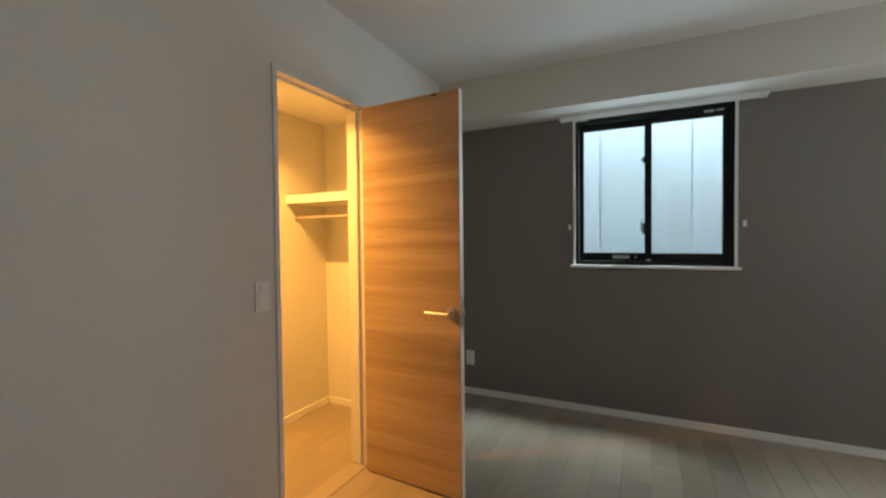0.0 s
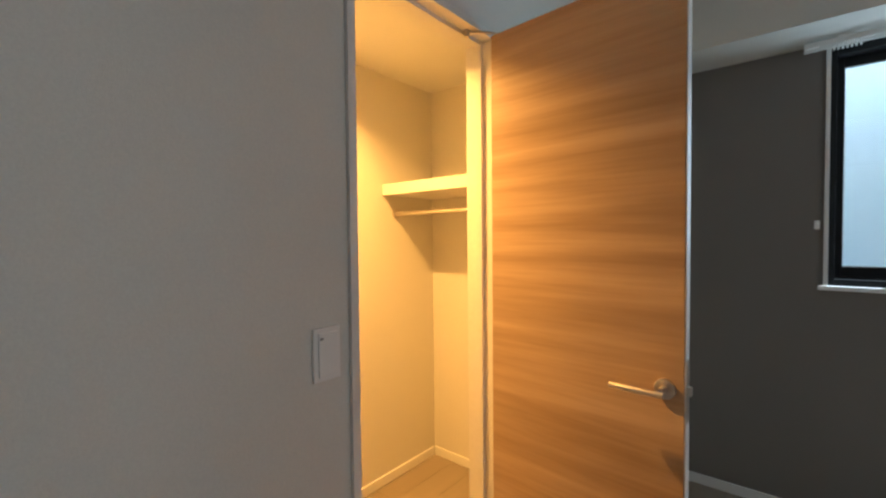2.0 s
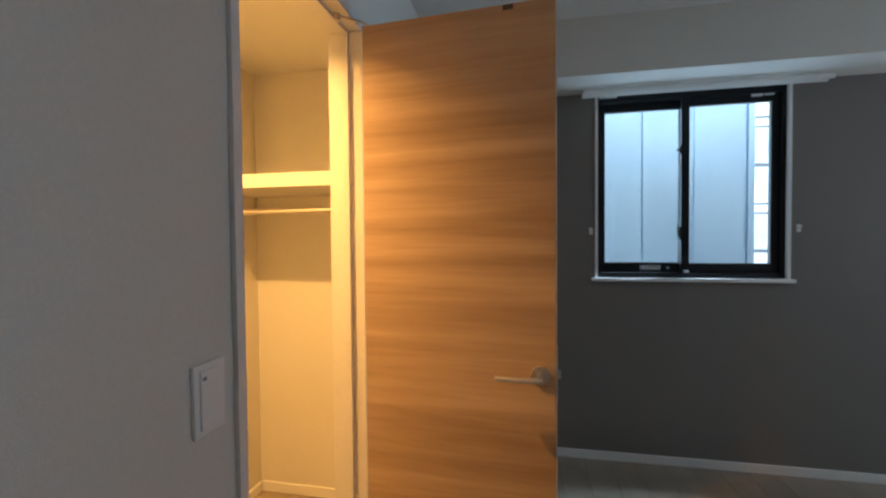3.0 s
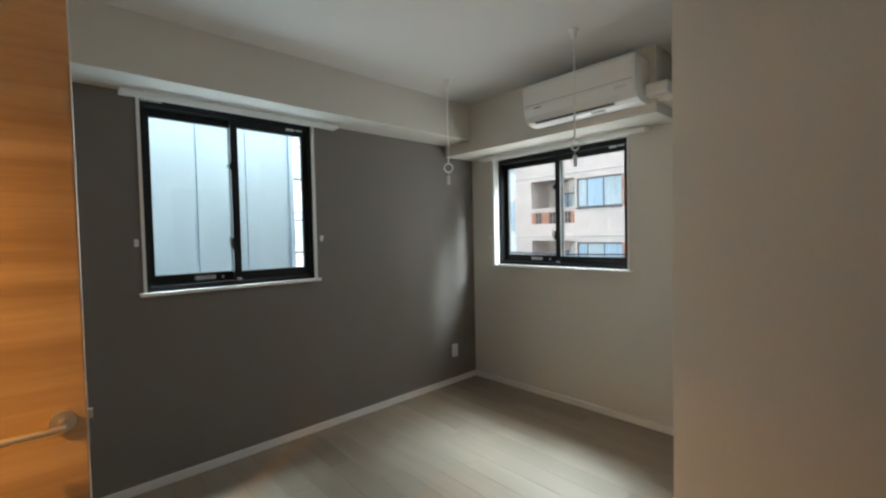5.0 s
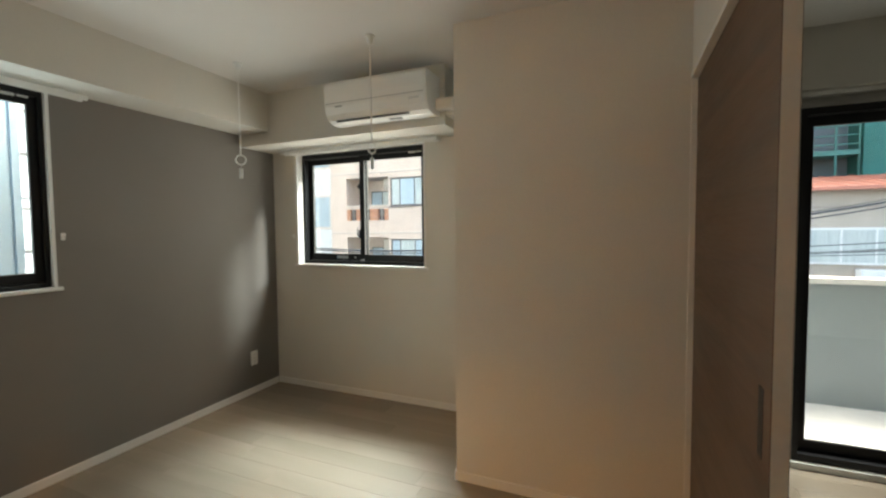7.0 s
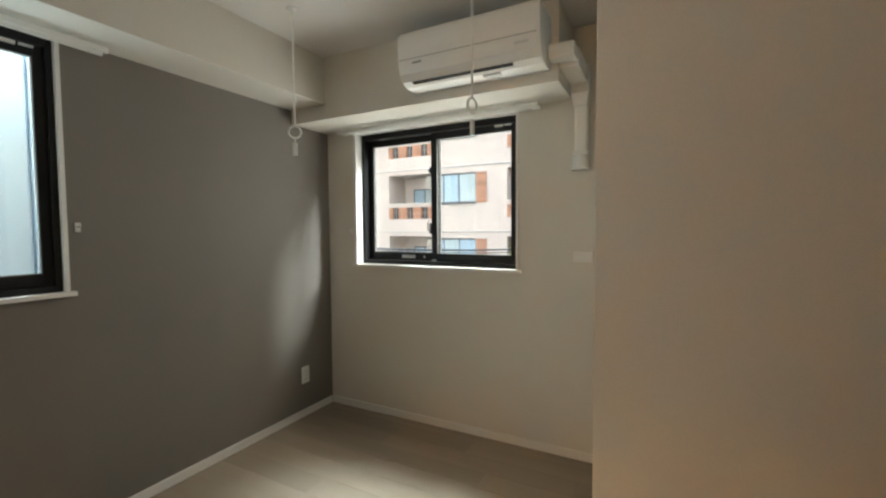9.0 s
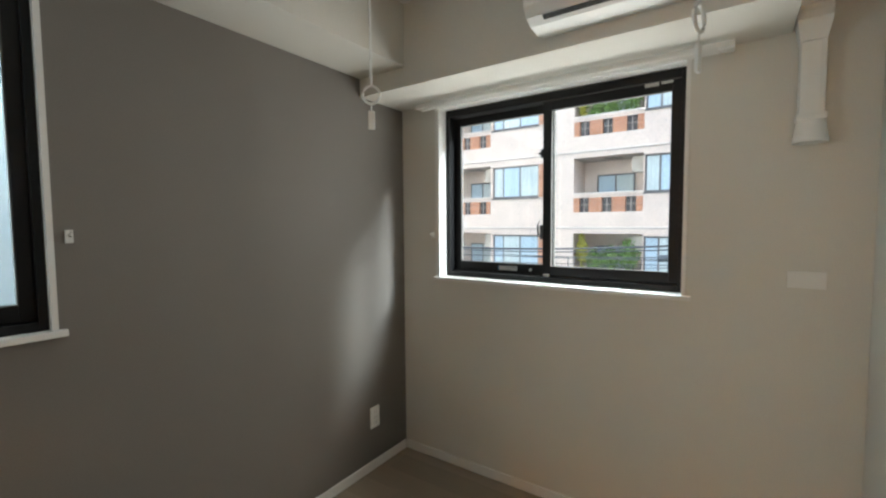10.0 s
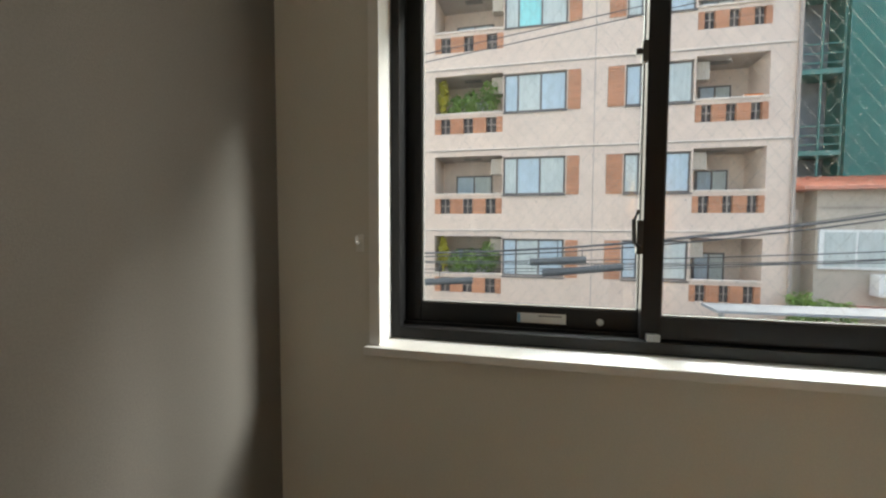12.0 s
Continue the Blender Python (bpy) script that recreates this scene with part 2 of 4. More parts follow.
# ---- building helpers ----
def add_box(bm, x0, x1, y0, y1, z0, z1, bevel=0.0):
    """One box into bm, its edges rounded by bevel."""
    r = bmesh.ops.create_cube(bm, size=1.0)
    bmesh.ops.scale(bm, vec=(abs(x1 - x0), abs(y1 - y0), abs(z1 - z0)), verts=r["verts"])
    bmesh.ops.translate(bm, vec=((x0 + x1) / 2, (y0 + y1) / 2, (z0 + z1) / 2), verts=r["verts"])
    if bevel:
        edges = list({e for v in r["verts"] for e in v.link_edges})
        bmesh.ops.bevel(bm, geom=edges, offset=bevel, segments=2, profile=0.7, affect='EDGES')
    return bm


def box(x0, x1, y0, y1, z0, z1, bevel=0.0):
    return add_box(bmesh.new(), x0, x1, y0, y1, z0, z1, bevel)


def add_rod(bm, a, b, r, sides=12, r2=None):
    """A round bar from a to b."""
    a, b = Vector(a), Vector(b)
    d = b - a
    m = Matrix.Translation((a + b) / 2) @ d.to_track_quat("Z", "Y").to_matrix().to_4x4()
    bmesh.ops.create_cone(bm, cap_ends=True, segments=sides, radius1=r, radius2=r if r2 is None else r2, depth=d.length, matrix=m)
    return bm


def rod(a, b, r, sides=12, r2=None):
    return add_rod(bmesh.new(), a, b, r, sides, r2)


def tube(points, r, sides=8):
    """A bent round bar through the points."""
    bm = bmesh.new()
    pts = [Vector(p) for p in points]
    rings = []
    for i, p in enumerate(pts):
        d = (pts[min(i + 1, len(pts) - 1)] - pts[max(i - 1, 0)]).normalized()
        side = d.cross(Vector((0, 0, 1)) if abs(d.z) < 0.9 else Vector((1, 0, 0))).normalized()
        up = side.cross(d)
        rings.append([bm.verts.new(p + r * (math.cos(2 * math.pi * k / sides) * side + math.sin(2 * math.pi * k / sides) * up)) for k in range(sides)])
    for a, b in zip(rings, rings[1:]):
        for k in range(sides):
            bm.faces.new((a[k], a[(k + 1) % sides], b[(k + 1) % sides], b[k]))
    bm.faces.new(rings[0][::-1])
    bm.faces.new(rings[-1])
    return bm


def prism(profile, x0, x1):
    """A profile of (y, z) drawn out along x."""
    bm = bmesh.new()
    a = [bm.verts.new((x0, y, z)) for y, z in profile]
    b = [bm.verts.new((x1, y, z)) for y, z in profile]
    k = len(profile)
    for i in range(k):
        bm.faces.new((a[i], a[(i + 1) % k], b[(i + 1) % k], b[i]))
    bm.faces.new(a[::-1])
    bm.faces.new(b)
    bmesh.ops.recalc_face_normals(bm, faces=bm.faces)
    return bm


def part(name, bm, mat, parent=None, label="", smooth=False):
    """One mesh object out of bm, under parent."""
    me = bpy.data.meshes.new(name)
    bmesh.ops.recalc_face_normals(bm, faces=bm.faces)
    if smooth:
        for f in bm.faces:
            f.smooth = True
    bm.to_mesh(me)
    bm.free()
    me.materials.append(mat)
    ob = new(name, me)
    if smooth:
        me.set_sharp_from_angle(angle=radians(40))
    if parent:
        ob.parent = parent
    if label:
        ob["label"] = label
    return ob


def thing(name, m, label, category, group="", kind=""):
    ob = new(name)
    ob.empty_display_size = 0.1
    ob.matrix_world = m
    return tagged(ob, label, category, group, kind)


def setting(name, bm, mat, label, category):
    return tagged(part(name, bm, mat), label, category, kind="structure")


def wall_with_holes(axis, c0, c1, s0, s1, z0, z1, holes):
    """A thick wall between c0 and c1 on axis, from s0 to s1 along the other one, with openings (s, s, z, z) through it."""
    bm = bmesh.new()

    def piece(a, b, lo, hi):
        if b - a > 1e-4 and hi - lo > 1e-4:
            if axis == "y":
                add_box(bm, a, b, c0, c1, lo, hi)
            else:
                add_box(bm, c0, c1, a, b, lo, hi)
    at = s0
    for a, b, lo, hi in sorted(holes):
        piece(at, a, z0, z1)
        piece(a, b, z0, lo)
        piece(a, b, hi, z1)
        at = b
    piece(at, s1, z0, z1)
    return bm


# ---- the rooms ----
CEIL = 2.455
LEFT, PART_Y, END_Y = -3.56, -3.15, -7.2      # closet wall, partition, far end of the next room
A0, A1, AZ0, AZ1 = -2.613, -1.626, 1.077, 2.150  # window in the grey wall
B0, B1, BZ0, BZ1 = -1.487, -0.264, 1.082, 2.042  # window in the end wall
C0, C1, CZ0, CZ1 = -5.55, -3.78, 0.035, 2.03  # balcony window of the next room
DOOR0, DOOR1, DOORZ = -1.900, -1.290, 2.005   # clear closet opening

setting("wall_north", wall_with_holes("y", 0.0, 0.2, LEFT - 0.95, 0.0, -0.2, CEIL + 0.2, [(A0, A1, AZ0, AZ1)]), GREY_CLOTH,
        "dark grey-brown textured wallpaper accent wall", "wall")
setting("wall_east", wall_with_holes("x", 0.0, 0.2, END_Y, 0.2, -0.2, CEIL + 0.2, [(C0, C1, CZ0, CZ1 + 0.09), (B0, B1, BZ0, BZ1)]), WHITE_CLOTH,
        "off-white textured wallpaper wall beneath the air conditioner", "wall")
setting("wall_closet", wall_with_holes("x", LEFT - 0.1, LEFT, END_Y, 0.0, -0.2, CEIL + 0.2, [(DOOR0 - 0.022, DOOR1 + 0.022, 0.0, DOORZ + 0.022)]), WHITE_CLOTH,
        "off-white textured wallpaper wall with closet doorway", "wall")
setting("wall_partition", wall_with_holes("y", PART_Y - 0.1, PART_Y, LEFT, -0.815, -0.2, CEIL + 0.2, [(-2.75, -0.8151, 0.0, 2.03)]), WHITE_CLOTH,
        "off-white partition wall with wide sliding-door opening", "wall")
setting("wall_south", box(LEFT - 0.1, 0.2, END_Y - 0.12, END_Y, -0.2, CEIL + 0.2), WHITE_CLOTH, "plain off-white end wall of the next room", "wall")
setting("pillar_block", box(-0.815, -0.001, PART_Y - 0.1, -2.05, 0.0, CEIL + 0.1, 0.004), WHITE_CLOTH,
        "off-white wallpapered column block with sharp corners", "column")
setting("beam_north", box(LEFT + 0.001, -0.001, -0.305, -0.001, 2.158, CEIL + 0.1, 0.003), WHITE_CLOTH,
        "off-white boxed ceiling beam above the grey wall", "beam")
setting("beam_east", box(-0.352, -0.0015, -1.81, -0.306, 2.062, CEIL + 0.1, 0.003), WHITE_CLOTH,
        "off-white boxed beam carrying the air conditioner", "beam")
setting("beam_east_end", box(-0.352, -0.0015, -0.3055, -0.0015, 2.062, 2.157, 0.002), WHITE_CLOTH,
        "lower step of boxed beam in the room corner", "beam")
setting("ceiling", box(LEFT - 0.1, 0.2, END_Y - 0.1, 0.2, CEIL, CEIL + 0.18), CEILING_CLOTH, "white wallpapered ceiling", "ceiling")
# closet shell
setting("closet_wall_back", box(-4.51, -4.40, -2.35, -0.54, -0.2, 2.6), WHITE_CLOTH, "off-white closet back wall in warm lamp light", "wall")
setting("closet_wall_end", box(-4.40, LEFT - 0.1, -0.64, -0.54, -0.2, 2.6), WHITE_CLOTH, "off-white closet end wall under the shelf", "wall")
setting("closet_wall_near", box(-4.40, LEFT - 0.1, -2.45, -2.35, -0.2, 2.6), WHITE_CLOTH, "off-white closet side wall", "wall")
setting("closet_ceiling", box(-4.51, LEFT - 0.1, -2.45, -0.54, 2.17, 2.27), CEILING_CLOTH, "white closet ceiling in warm lamp light", "ceiling")


def skirting(name, x0, x1, y0, y1):
    bm = box(x0, x1, y0, y1, 0.001, 0.052, 0.003)
    return setting(name, bm, TRIM, "slim white skirting board", "baseboard")


skirting("baseboard_north", LEFT + 0.01, -0.012, -0.010, 0.0)
skirting("baseboard_east", -0.010, 0.0, -2.05, -0.012)
skirting("baseboard_pillar", -0.826, -0.815, -3.13, -2.045)
skirting("baseboard_pillar_side", -0.814, -0.011, -2.05, -2.040)
skirting("baseboard_closet_wall", LEFT, LEFT + 0.010, -1.225, -0.012)
skirting("baseboard_closet_wall_near", LEFT, LEFT + 0.010, -3.14, -1.926)
skirting("baseboard_closet_back", -4.40, -4.39, -2.34, -0.651)
skirting("baseboard_closet_end", -4.389, -3.665, -0.650, -0.640)
skirting("baseboard_next_room", -0.010, 0.0, C1 + 0.03, PART_Y - 0.11)


# closet door frame
def door_frame():
    f = tagged(part("door_1", bmesh.new(), FRAME_WHITE), "slim off-white closet door frame in the wallpapered wall", "door frame", kind="structure")
    x0, x1 = LEFT - 0.108, LEFT + 0.010
    part("jamb", box(x0, x1, DOOR0 - 0.024, DOOR0, 0.0, DOORZ, 0.002), FRAME_WHITE, f)
    part("jamb", box(x0, x1, DOOR1, DOOR1 + 0.024, 0.0, DOORZ, 0.002), FRAME_WHITE, f)
    part("head", box(x0, x1, DOOR0 - 0.024, DOOR1 + 0.024, DOORZ, DOORZ + 0.024, 0.002), FRAME_WHITE, f)
    part("stop", box(LEFT - 0.06, LEFT - 0.035, DOOR0, DOOR0 + 0.012, 0.0, DOORZ - 0.012, 0.001), FRAME_WHITE, f)
    part("stop", box(LEFT - 0.06, LEFT - 0.035, DOOR1 - 0.012, DOOR1, 0.0, DOORZ - 0.012, 0.001), FRAME_WHITE, f)
    part("stop", box(LEFT - 0.06, LEFT - 0.035, DOOR0, DOOR1, DOORZ - 0.012, DOORZ, 0.001), FRAME_WHITE, f)
    part("threshold", box(x0, LEFT + 0.002, DOOR0, DOOR1, 0.0, 0.004, 0.001), FLOORING, f, "thin pale oak threshold")
    part("strike_plate", box(LEFT - 0.03, LEFT - 0.008, DOOR0, DOOR0 + 0.002, 0.86, 0.99), STEEL, f, "satin metal strike plate")


door_frame()


def closet_door():
    """Leaf hung at its origin, reaching along +x; its room-side lever on the -y face."""
    w, t, h = LEAF_W, 0.034, 1.985
    d = thing("closet_door", pose(LEFT + 0.030, DOOR1 - 0.011, 0.010, 0, 0, LEAF_TURN), "oak-veneer flush closet door standing open with lever handle", "door")
    leaf = part("leaf", box(0.002, w - 0.003, -t, 0, 0.0, h, 0.0015), OAK, d, "horizontal-grain warm oak veneer leaf")
    part("edge_band", box(w - 0.0028, w, -t + 0.001, -0.001, 0.001, h - 0.001), FRAME_WHITE, leaf, "pale edge banding")
    for z in (0.2, 1.0, h - 0.2):
        part("hinge", add_box(rod((-0.003, 0.004, z - 0.045), (-0.003, 0.004, z + 0.045), 0.005), -0.002, 0.03, 0.0002, 0.002, z - 0.045, z + 0.045), STEEL, d, "small satin hinge")
    z = 0.914
    part("latch_plate", box(w, w + 0.0015, -t / 2 - 0.011, -t / 2 + 0.011, z - 0.08, z + 0.08, 0.0006), STEEL, d, "satin metal latch faceplate")
    part("latch_bolt", box(w + 0.001, w + 0.010, -t / 2 - 0.006, -t / 2 + 0.006, z - 0.012, z + 0.012, 0.002), STEEL, d)
    for s, y in ((-1, -t), (1, 0.0)):
        x = w - 0.047
        hd = part("handle", rod((x, y, z), (x, y + s * 0.009, z), 0.026, 28), STEEL, d, "brushed nickel lever handle", True)
        part("neck", rod((x, y + s * 0.008, z), (x, y + s * 0.046, z), 0.009, 16), STEEL, hd, "", True)
        part("lever", tube([(x + 0.008, y + s * 0.044, z - 0.006), (x - 0.02, y + s * 0.047, z - 0.006), (x - 0.07, y + s * 0.048, z - 0.006), (x - 0.125, y + s * 0.047, z - 0.006)], 0.0085, 12), STEEL, hd, "", True)
    # stay arm under the frame head
    part("stay_arm", tube([(0.03, -0.012, h + 0.003), (0.01, -0.05, h + 0.004), (-0.045, -0.105, h + 0.004)], 0.004), STEEL, d, "thin metal door stay")
    part("stay_pivot", rod((-0.045, -0.105, h - 0.012), (-0.045, -0.105, h + 0.012), 0.009), STEEL, d)
    part("top_catch", box(w - 0.150, w - 0.120, -t - 0.004, -t, h - 0.016, h - 0.003, 0.001), BARK, d, "small dark catch at the top edge")
    return d


closet_door()


def sliding_door():
    d = thing("sliding_door", pose(-0.824, PART_Y - 0.019, 0.0), "brown woodgrain sliding door slid beside the column", "door")
    part("leaf", box(-SLIDE_W, 0.0, -0.036, 0.0, 0.006, 2.012, 0.002), WALNUT, d, "dark brown vertical leaf with pale wear streaks")
    part("pull", box(-SLIDE_W + 0.05, -SLIDE_W + 0.085, -0.0005, 0.0012, 0.86, 1.02, 0.0005), DARK_STEEL, d, "recessed dark finger pull")
    part("edge_band", box(-SLIDE_W - 0.0015, -SLIDE_W - 0.0002, -0.034, -0.002, 0.008, 2.01), FRAME_WHITE, d)


sliding_door()
fr = tagged(part("door_2", bmesh.new(), FRAME_WHITE), "off-white casing round the sliding-door opening", "door frame", kind="structure")
part("jamb", box(-0.823, -0.8152, PART_Y - 0.105, PART_Y + 0.004, 0.0, 2.03, 0.002), FRAME_WHITE, fr)
part("jamb", box(-2.772, -2.75, PART_Y - 0.105, PART_Y + 0.006, 0.0, 2.03, 0.002), FRAME_WHITE, fr)
part("head", box(-2.772, -0.8152, PART_Y - 0.105, PART_Y + 0.006, 2.016, 2.034, 0.002), FRAME_WHITE, fr)
part("track", box(-2.74, -0.84, PART_Y - 0.060, PART_Y - 0.015, 0.0005, 0.004), DARK_STEEL, fr, "thin floor track")


# ---- windows ----
def sash(win, name, u0, u1, z0, z1, d, stile, rail_b, rail_t, mesh_wire):
    f = bmesh.new()
    add_box(f, u0, u0 + stile[0], d, d + 0.028, z0, z1, 0.002)
    add_box(f, u1 - stile[1], u1, d, d + 0.028, z0, z1, 0.002)
    add_box(f, u0 + stile[0], u1 - stile[1], d + 0.001, d + 0.027, z0, z0 + rail_b, 0.002)
    add_box(f, u0 + stile[0], u1 - stile[1], d + 0.001, d + 0.027, z1 - rail_t, z1, 0.002)
    s = part(name, f, BLACK_ALU, win, "black aluminium sliding sash")
    a, b, lo, hi = u0 + stile[0], u1 - stile[1], z0 + rail_b, z1 - rail_t
    g = bmesh.new()
    for x0, x1, y0, y1 in ((a, a + 0.004, lo, hi), (b - 0.004, b, lo, hi), (a + 0.004, b - 0.004, lo, lo + 0.004), (a + 0.004, b - 0.004, hi - 0.004, hi)):
        add_box(g, x0, x1, d + 0.004, d + 0.018, y0, y1)
    part("gasket", g, GASKET, s, "thin grey glazing gasket")
    p = part("pane", box(a - 0.004, b + 0.004, d + 0.012, d + 0.016, lo - 0.004, hi + 0.004), GLASS, s, "clear pane")
    p.visible_shadow = False
    if mesh_wire:
        w = bmesh.new()
        step, run = 0.030, (hi - lo) / 1.3
        for sgn in (1, -1):
            k = -int(run / step) - 1
            while a + k * step < b + run:
                pts = []
                # clip the slanting wire to the pane
                for tt in (0.0, 1.0):
                    pts.append((a + k * step + sgn * run * tt, lo + (hi - lo) * tt))
                (xa, za), (xb, zb) = pts
                if sgn < 0:
                    xa, xb = xa + run, xb + run
                for lim in (a, b):
                    if (xa - lim) * (xb - lim) < 0:
                        q = (lim - xa) / (xb - xa)
                        zq = za + (zb - za) * q
                        if (xa < a and lim == a) or (xa > b and lim == b):
                            xa, za = lim, zq
                        else:
                            xb, zb = lim, zq
                if a - 1e-6 <= min(xa, xb) and max(xa, xb) <= b + 1e-6 and abs(zb - za) > 0.01:
                    add_rod(w, (xa, d + 0.0175, za), (xb, d + 0.0175, zb), 0.00022, 3)
                k += 1
        part("wire_mesh", w, WIRE, s, "fine diamond wire cast in the glass")["kind"] = "stuff"
    return s


def window(name, m, w, h, setback, split, label, wire, lip):
    """A two-sash sliding window: u to the right seen from the room, y outwards, z up from the opening's lower corner."""
    win = tagged(part(name, bmesh.new(), BLACK_ALU), label, "window", kind="structure")
    win.matrix_world = m
    fr = bmesh.new()
    e, d0, d1 = 0.026, setback, setback + 0.10
    add_box(fr, 0.004, e, d0, d1, 0.006, h - 0.004, 0.002)
    add_box(fr, w - e, w - 0.004, d0, d1, 0.006, h - 0.004, 0.002)
    add_box(fr, e, w - e, d0, d1, 0.006, 0.034, 0.002)
    add_box(fr, e, w - e, d0, d1, h - 0.042, h - 0.004, 0.002)
    part("window_frame", fr, BLACK_ALU, win, "black aluminium frame")
    rl = bmesh.new()
    for d in (d0 + 0.036, d0 + 0.074):
        add_box(rl, e, w - e, d, d + 0.004, 0.034, 0.042)
    part("rail", rl, BLACK_ALU, win)
    # right sash runs on the room side, left sash behind it
    s1 = sash(win, "sash", split - 0.022, w - e, 0.036, h - 0.044, d0 + 0.018, (0.040, 0.036), 0.05, 0.042, wire)
    s2 = sash(win, "sash", e, split + 0.022, 0.036, h - 0.044, d0 + 0.056, (0.040 if wire else 0.026, 0.040), 0.052, 0.042, wire)
    # crescent lock and upper catch on the meeting stile
    zc = 0.27
    lk = part("lock", box(split - 0.036, split - 0.022, d0 + 0.012, d0 + 0.030, zc - 0.045, zc + 0.03, 0.003), DARK_STEEL, s1, "dark crescent lock")
    part("lock_lever", tube([(split - 0.030, d0 + 0.010, zc - 0.03), (split - 0.042, d0 + 0.006, zc - 0.02), (split - 0.044, d0 + 0.006, zc + 0.03), (split - 0.034, d0 + 0.008, zc + 0.05)], 0.0045), DARK_STEEL, s1)
    zu = h * 0.69
    part("catch", add_box(box(split - 0.034, split - 0.022, d0 + 0.014, d0 + 0.030, zu - 0.022, zu + 0.022, 0.002), split - 0.046, split - 0.034, d0 + 0.016, d0 + 0.024, zu - 0.006, zu + 0.006), DARK_STEEL, s1, "small dark safety catch")
    part("sticker", box(w * 0.255, w * 0.255 + 0.115, d0 + 0.0548, d0 + 0.0562, 0.050, 0.074), STICKER, s2, "silver maker's sticker")
    part("sticker_mark", box(w * 0.255 + 0.001, w * 0.255 + 0.007, d0 + 0.0540, d0 + 0.0546, 0.051, 0.073), BLUE_INK, s2)
    part("sticker_print", box(w * 0.255 + 0.05, w * 0.255 + 0.105, d0 + 0.0540, d0 + 0.0546, 0.066, 0.070), INK, s2)
    part("screw", add_rod(rod((w * 0.412, d0 + 0.0555, 0.060), (w * 0.412, d0 + 0.053, 0.060), 0.008, 16), (w * 0.412, d0 + 0.0531, 0.060), (w * 0.412, d0 + 0.0522, 0.060), 0.003, 8), STICKER, s2, "round silver screw cap")
    part("roller_block", box(split - 0.012, split + 0.016, d0 + 0.002, d0 + 0.017, 0.034, 0.050, 0.002), PLASTIC_GREY, win)
    part("top_stop", add_box(box(w - 0.17, w - 0.115, d0 + 0.004, d0 + 0.018, h - 0.060, h - 0.046, 0.002), w - 0.105, w - 0.06, d0 + 0.004, d0 + 0.016, h - 0.056, h - 0.047, 0.002), STICKER, win, "silver sash stop")
    # white reveal lining and the sill
    rv = bmesh.new()
    add_box(rv, -lip, 0.0038, -0.006, d1, 0.0, h + 0.004, 0.001)
    add_box(rv, w - 0.0038, w + 0.012, -0.006, d1, 0.0, h + 0.004, 0.001)
    add_box(rv, 0.004, w - 0.004, -0.004, d1, h - 0.0036, h + 0.004, 0.001)
    part("reveal", rv, TRIM, win, "slim white lining boards")
    part("window_sill", box(-0.03, w + 0.03, -0.024, d1, -0.014, 0.0055, 0.003), TRIM, win, "white sill board")
    return win


window("window_1", pose(A0, 0.0, AZ0), A1 - A0, AZ1 - AZ0, 0.018, 0.487, "black-framed sliding window in the grey wall", False, 0.012)
window("window_2", pose(0.0, B1, BZ0, 0, 0, -90), B1 - B0, BZ1 - BZ0, 0.070, 0.606, "black-framed wired-glass sliding window in the white wall", True, 0.022)


def balcony_window():
    w, h = C1 - C0, CZ1 - CZ0
    win = tagged(part("window_3", bmesh.new(), BLACK_ALU), "tall black-framed sliding balcony window", "window", kind="structure")
    win.matrix_world = pose(0.0, C1, CZ0, 0, 0, -90)
    fr = bmesh.new()
    add_box(fr, 0.0, 0.04, 0.03, 0.15, 0.0, h, 0.002)
    add_box(fr, w - 0.04, w, 0.03, 0.15, 0.0, h, 0.002)
    add_box(fr, 0.04, w - 0.04, 0.03, 0.15, 0.0, 0.04, 0.002)
    add_box(fr, 0.04, w - 0.04, 0.03, 0.15, h - 0.04, h, 0.002)
    part("window_frame", fr, BLACK_ALU, win, "black aluminium frame")
    sash(win, "sash", w / 2 - 0.03, w - 0.04, 0.04, h - 0.04, 0.05, (0.05, 0.05), 0.06, 0.05, False)
    sash(win, "sash", 0.04, w / 2 + 0.03, 0.04, h - 0.04, 0.09, (0.045, 0.05), 0.06, 0.05, False)
    part("head_box", box(-0.002, w + 0.002, 0.10, 0.199, h + 0.001, h + 0.088, 0.001), TRIM, win, "white curtain-box lining")
    rl = bmesh.new()
    add_box(rl, 0.0, w, 0.03, 0.045, h + 0.060, h + 0.085, 0.002)
    add_box(rl, 0.0, w, 0.06, 0.075, h + 0.060, h + 0.085, 0.002)
    part("curtain_rail", rl, PLASTIC, win)


balcony_window()


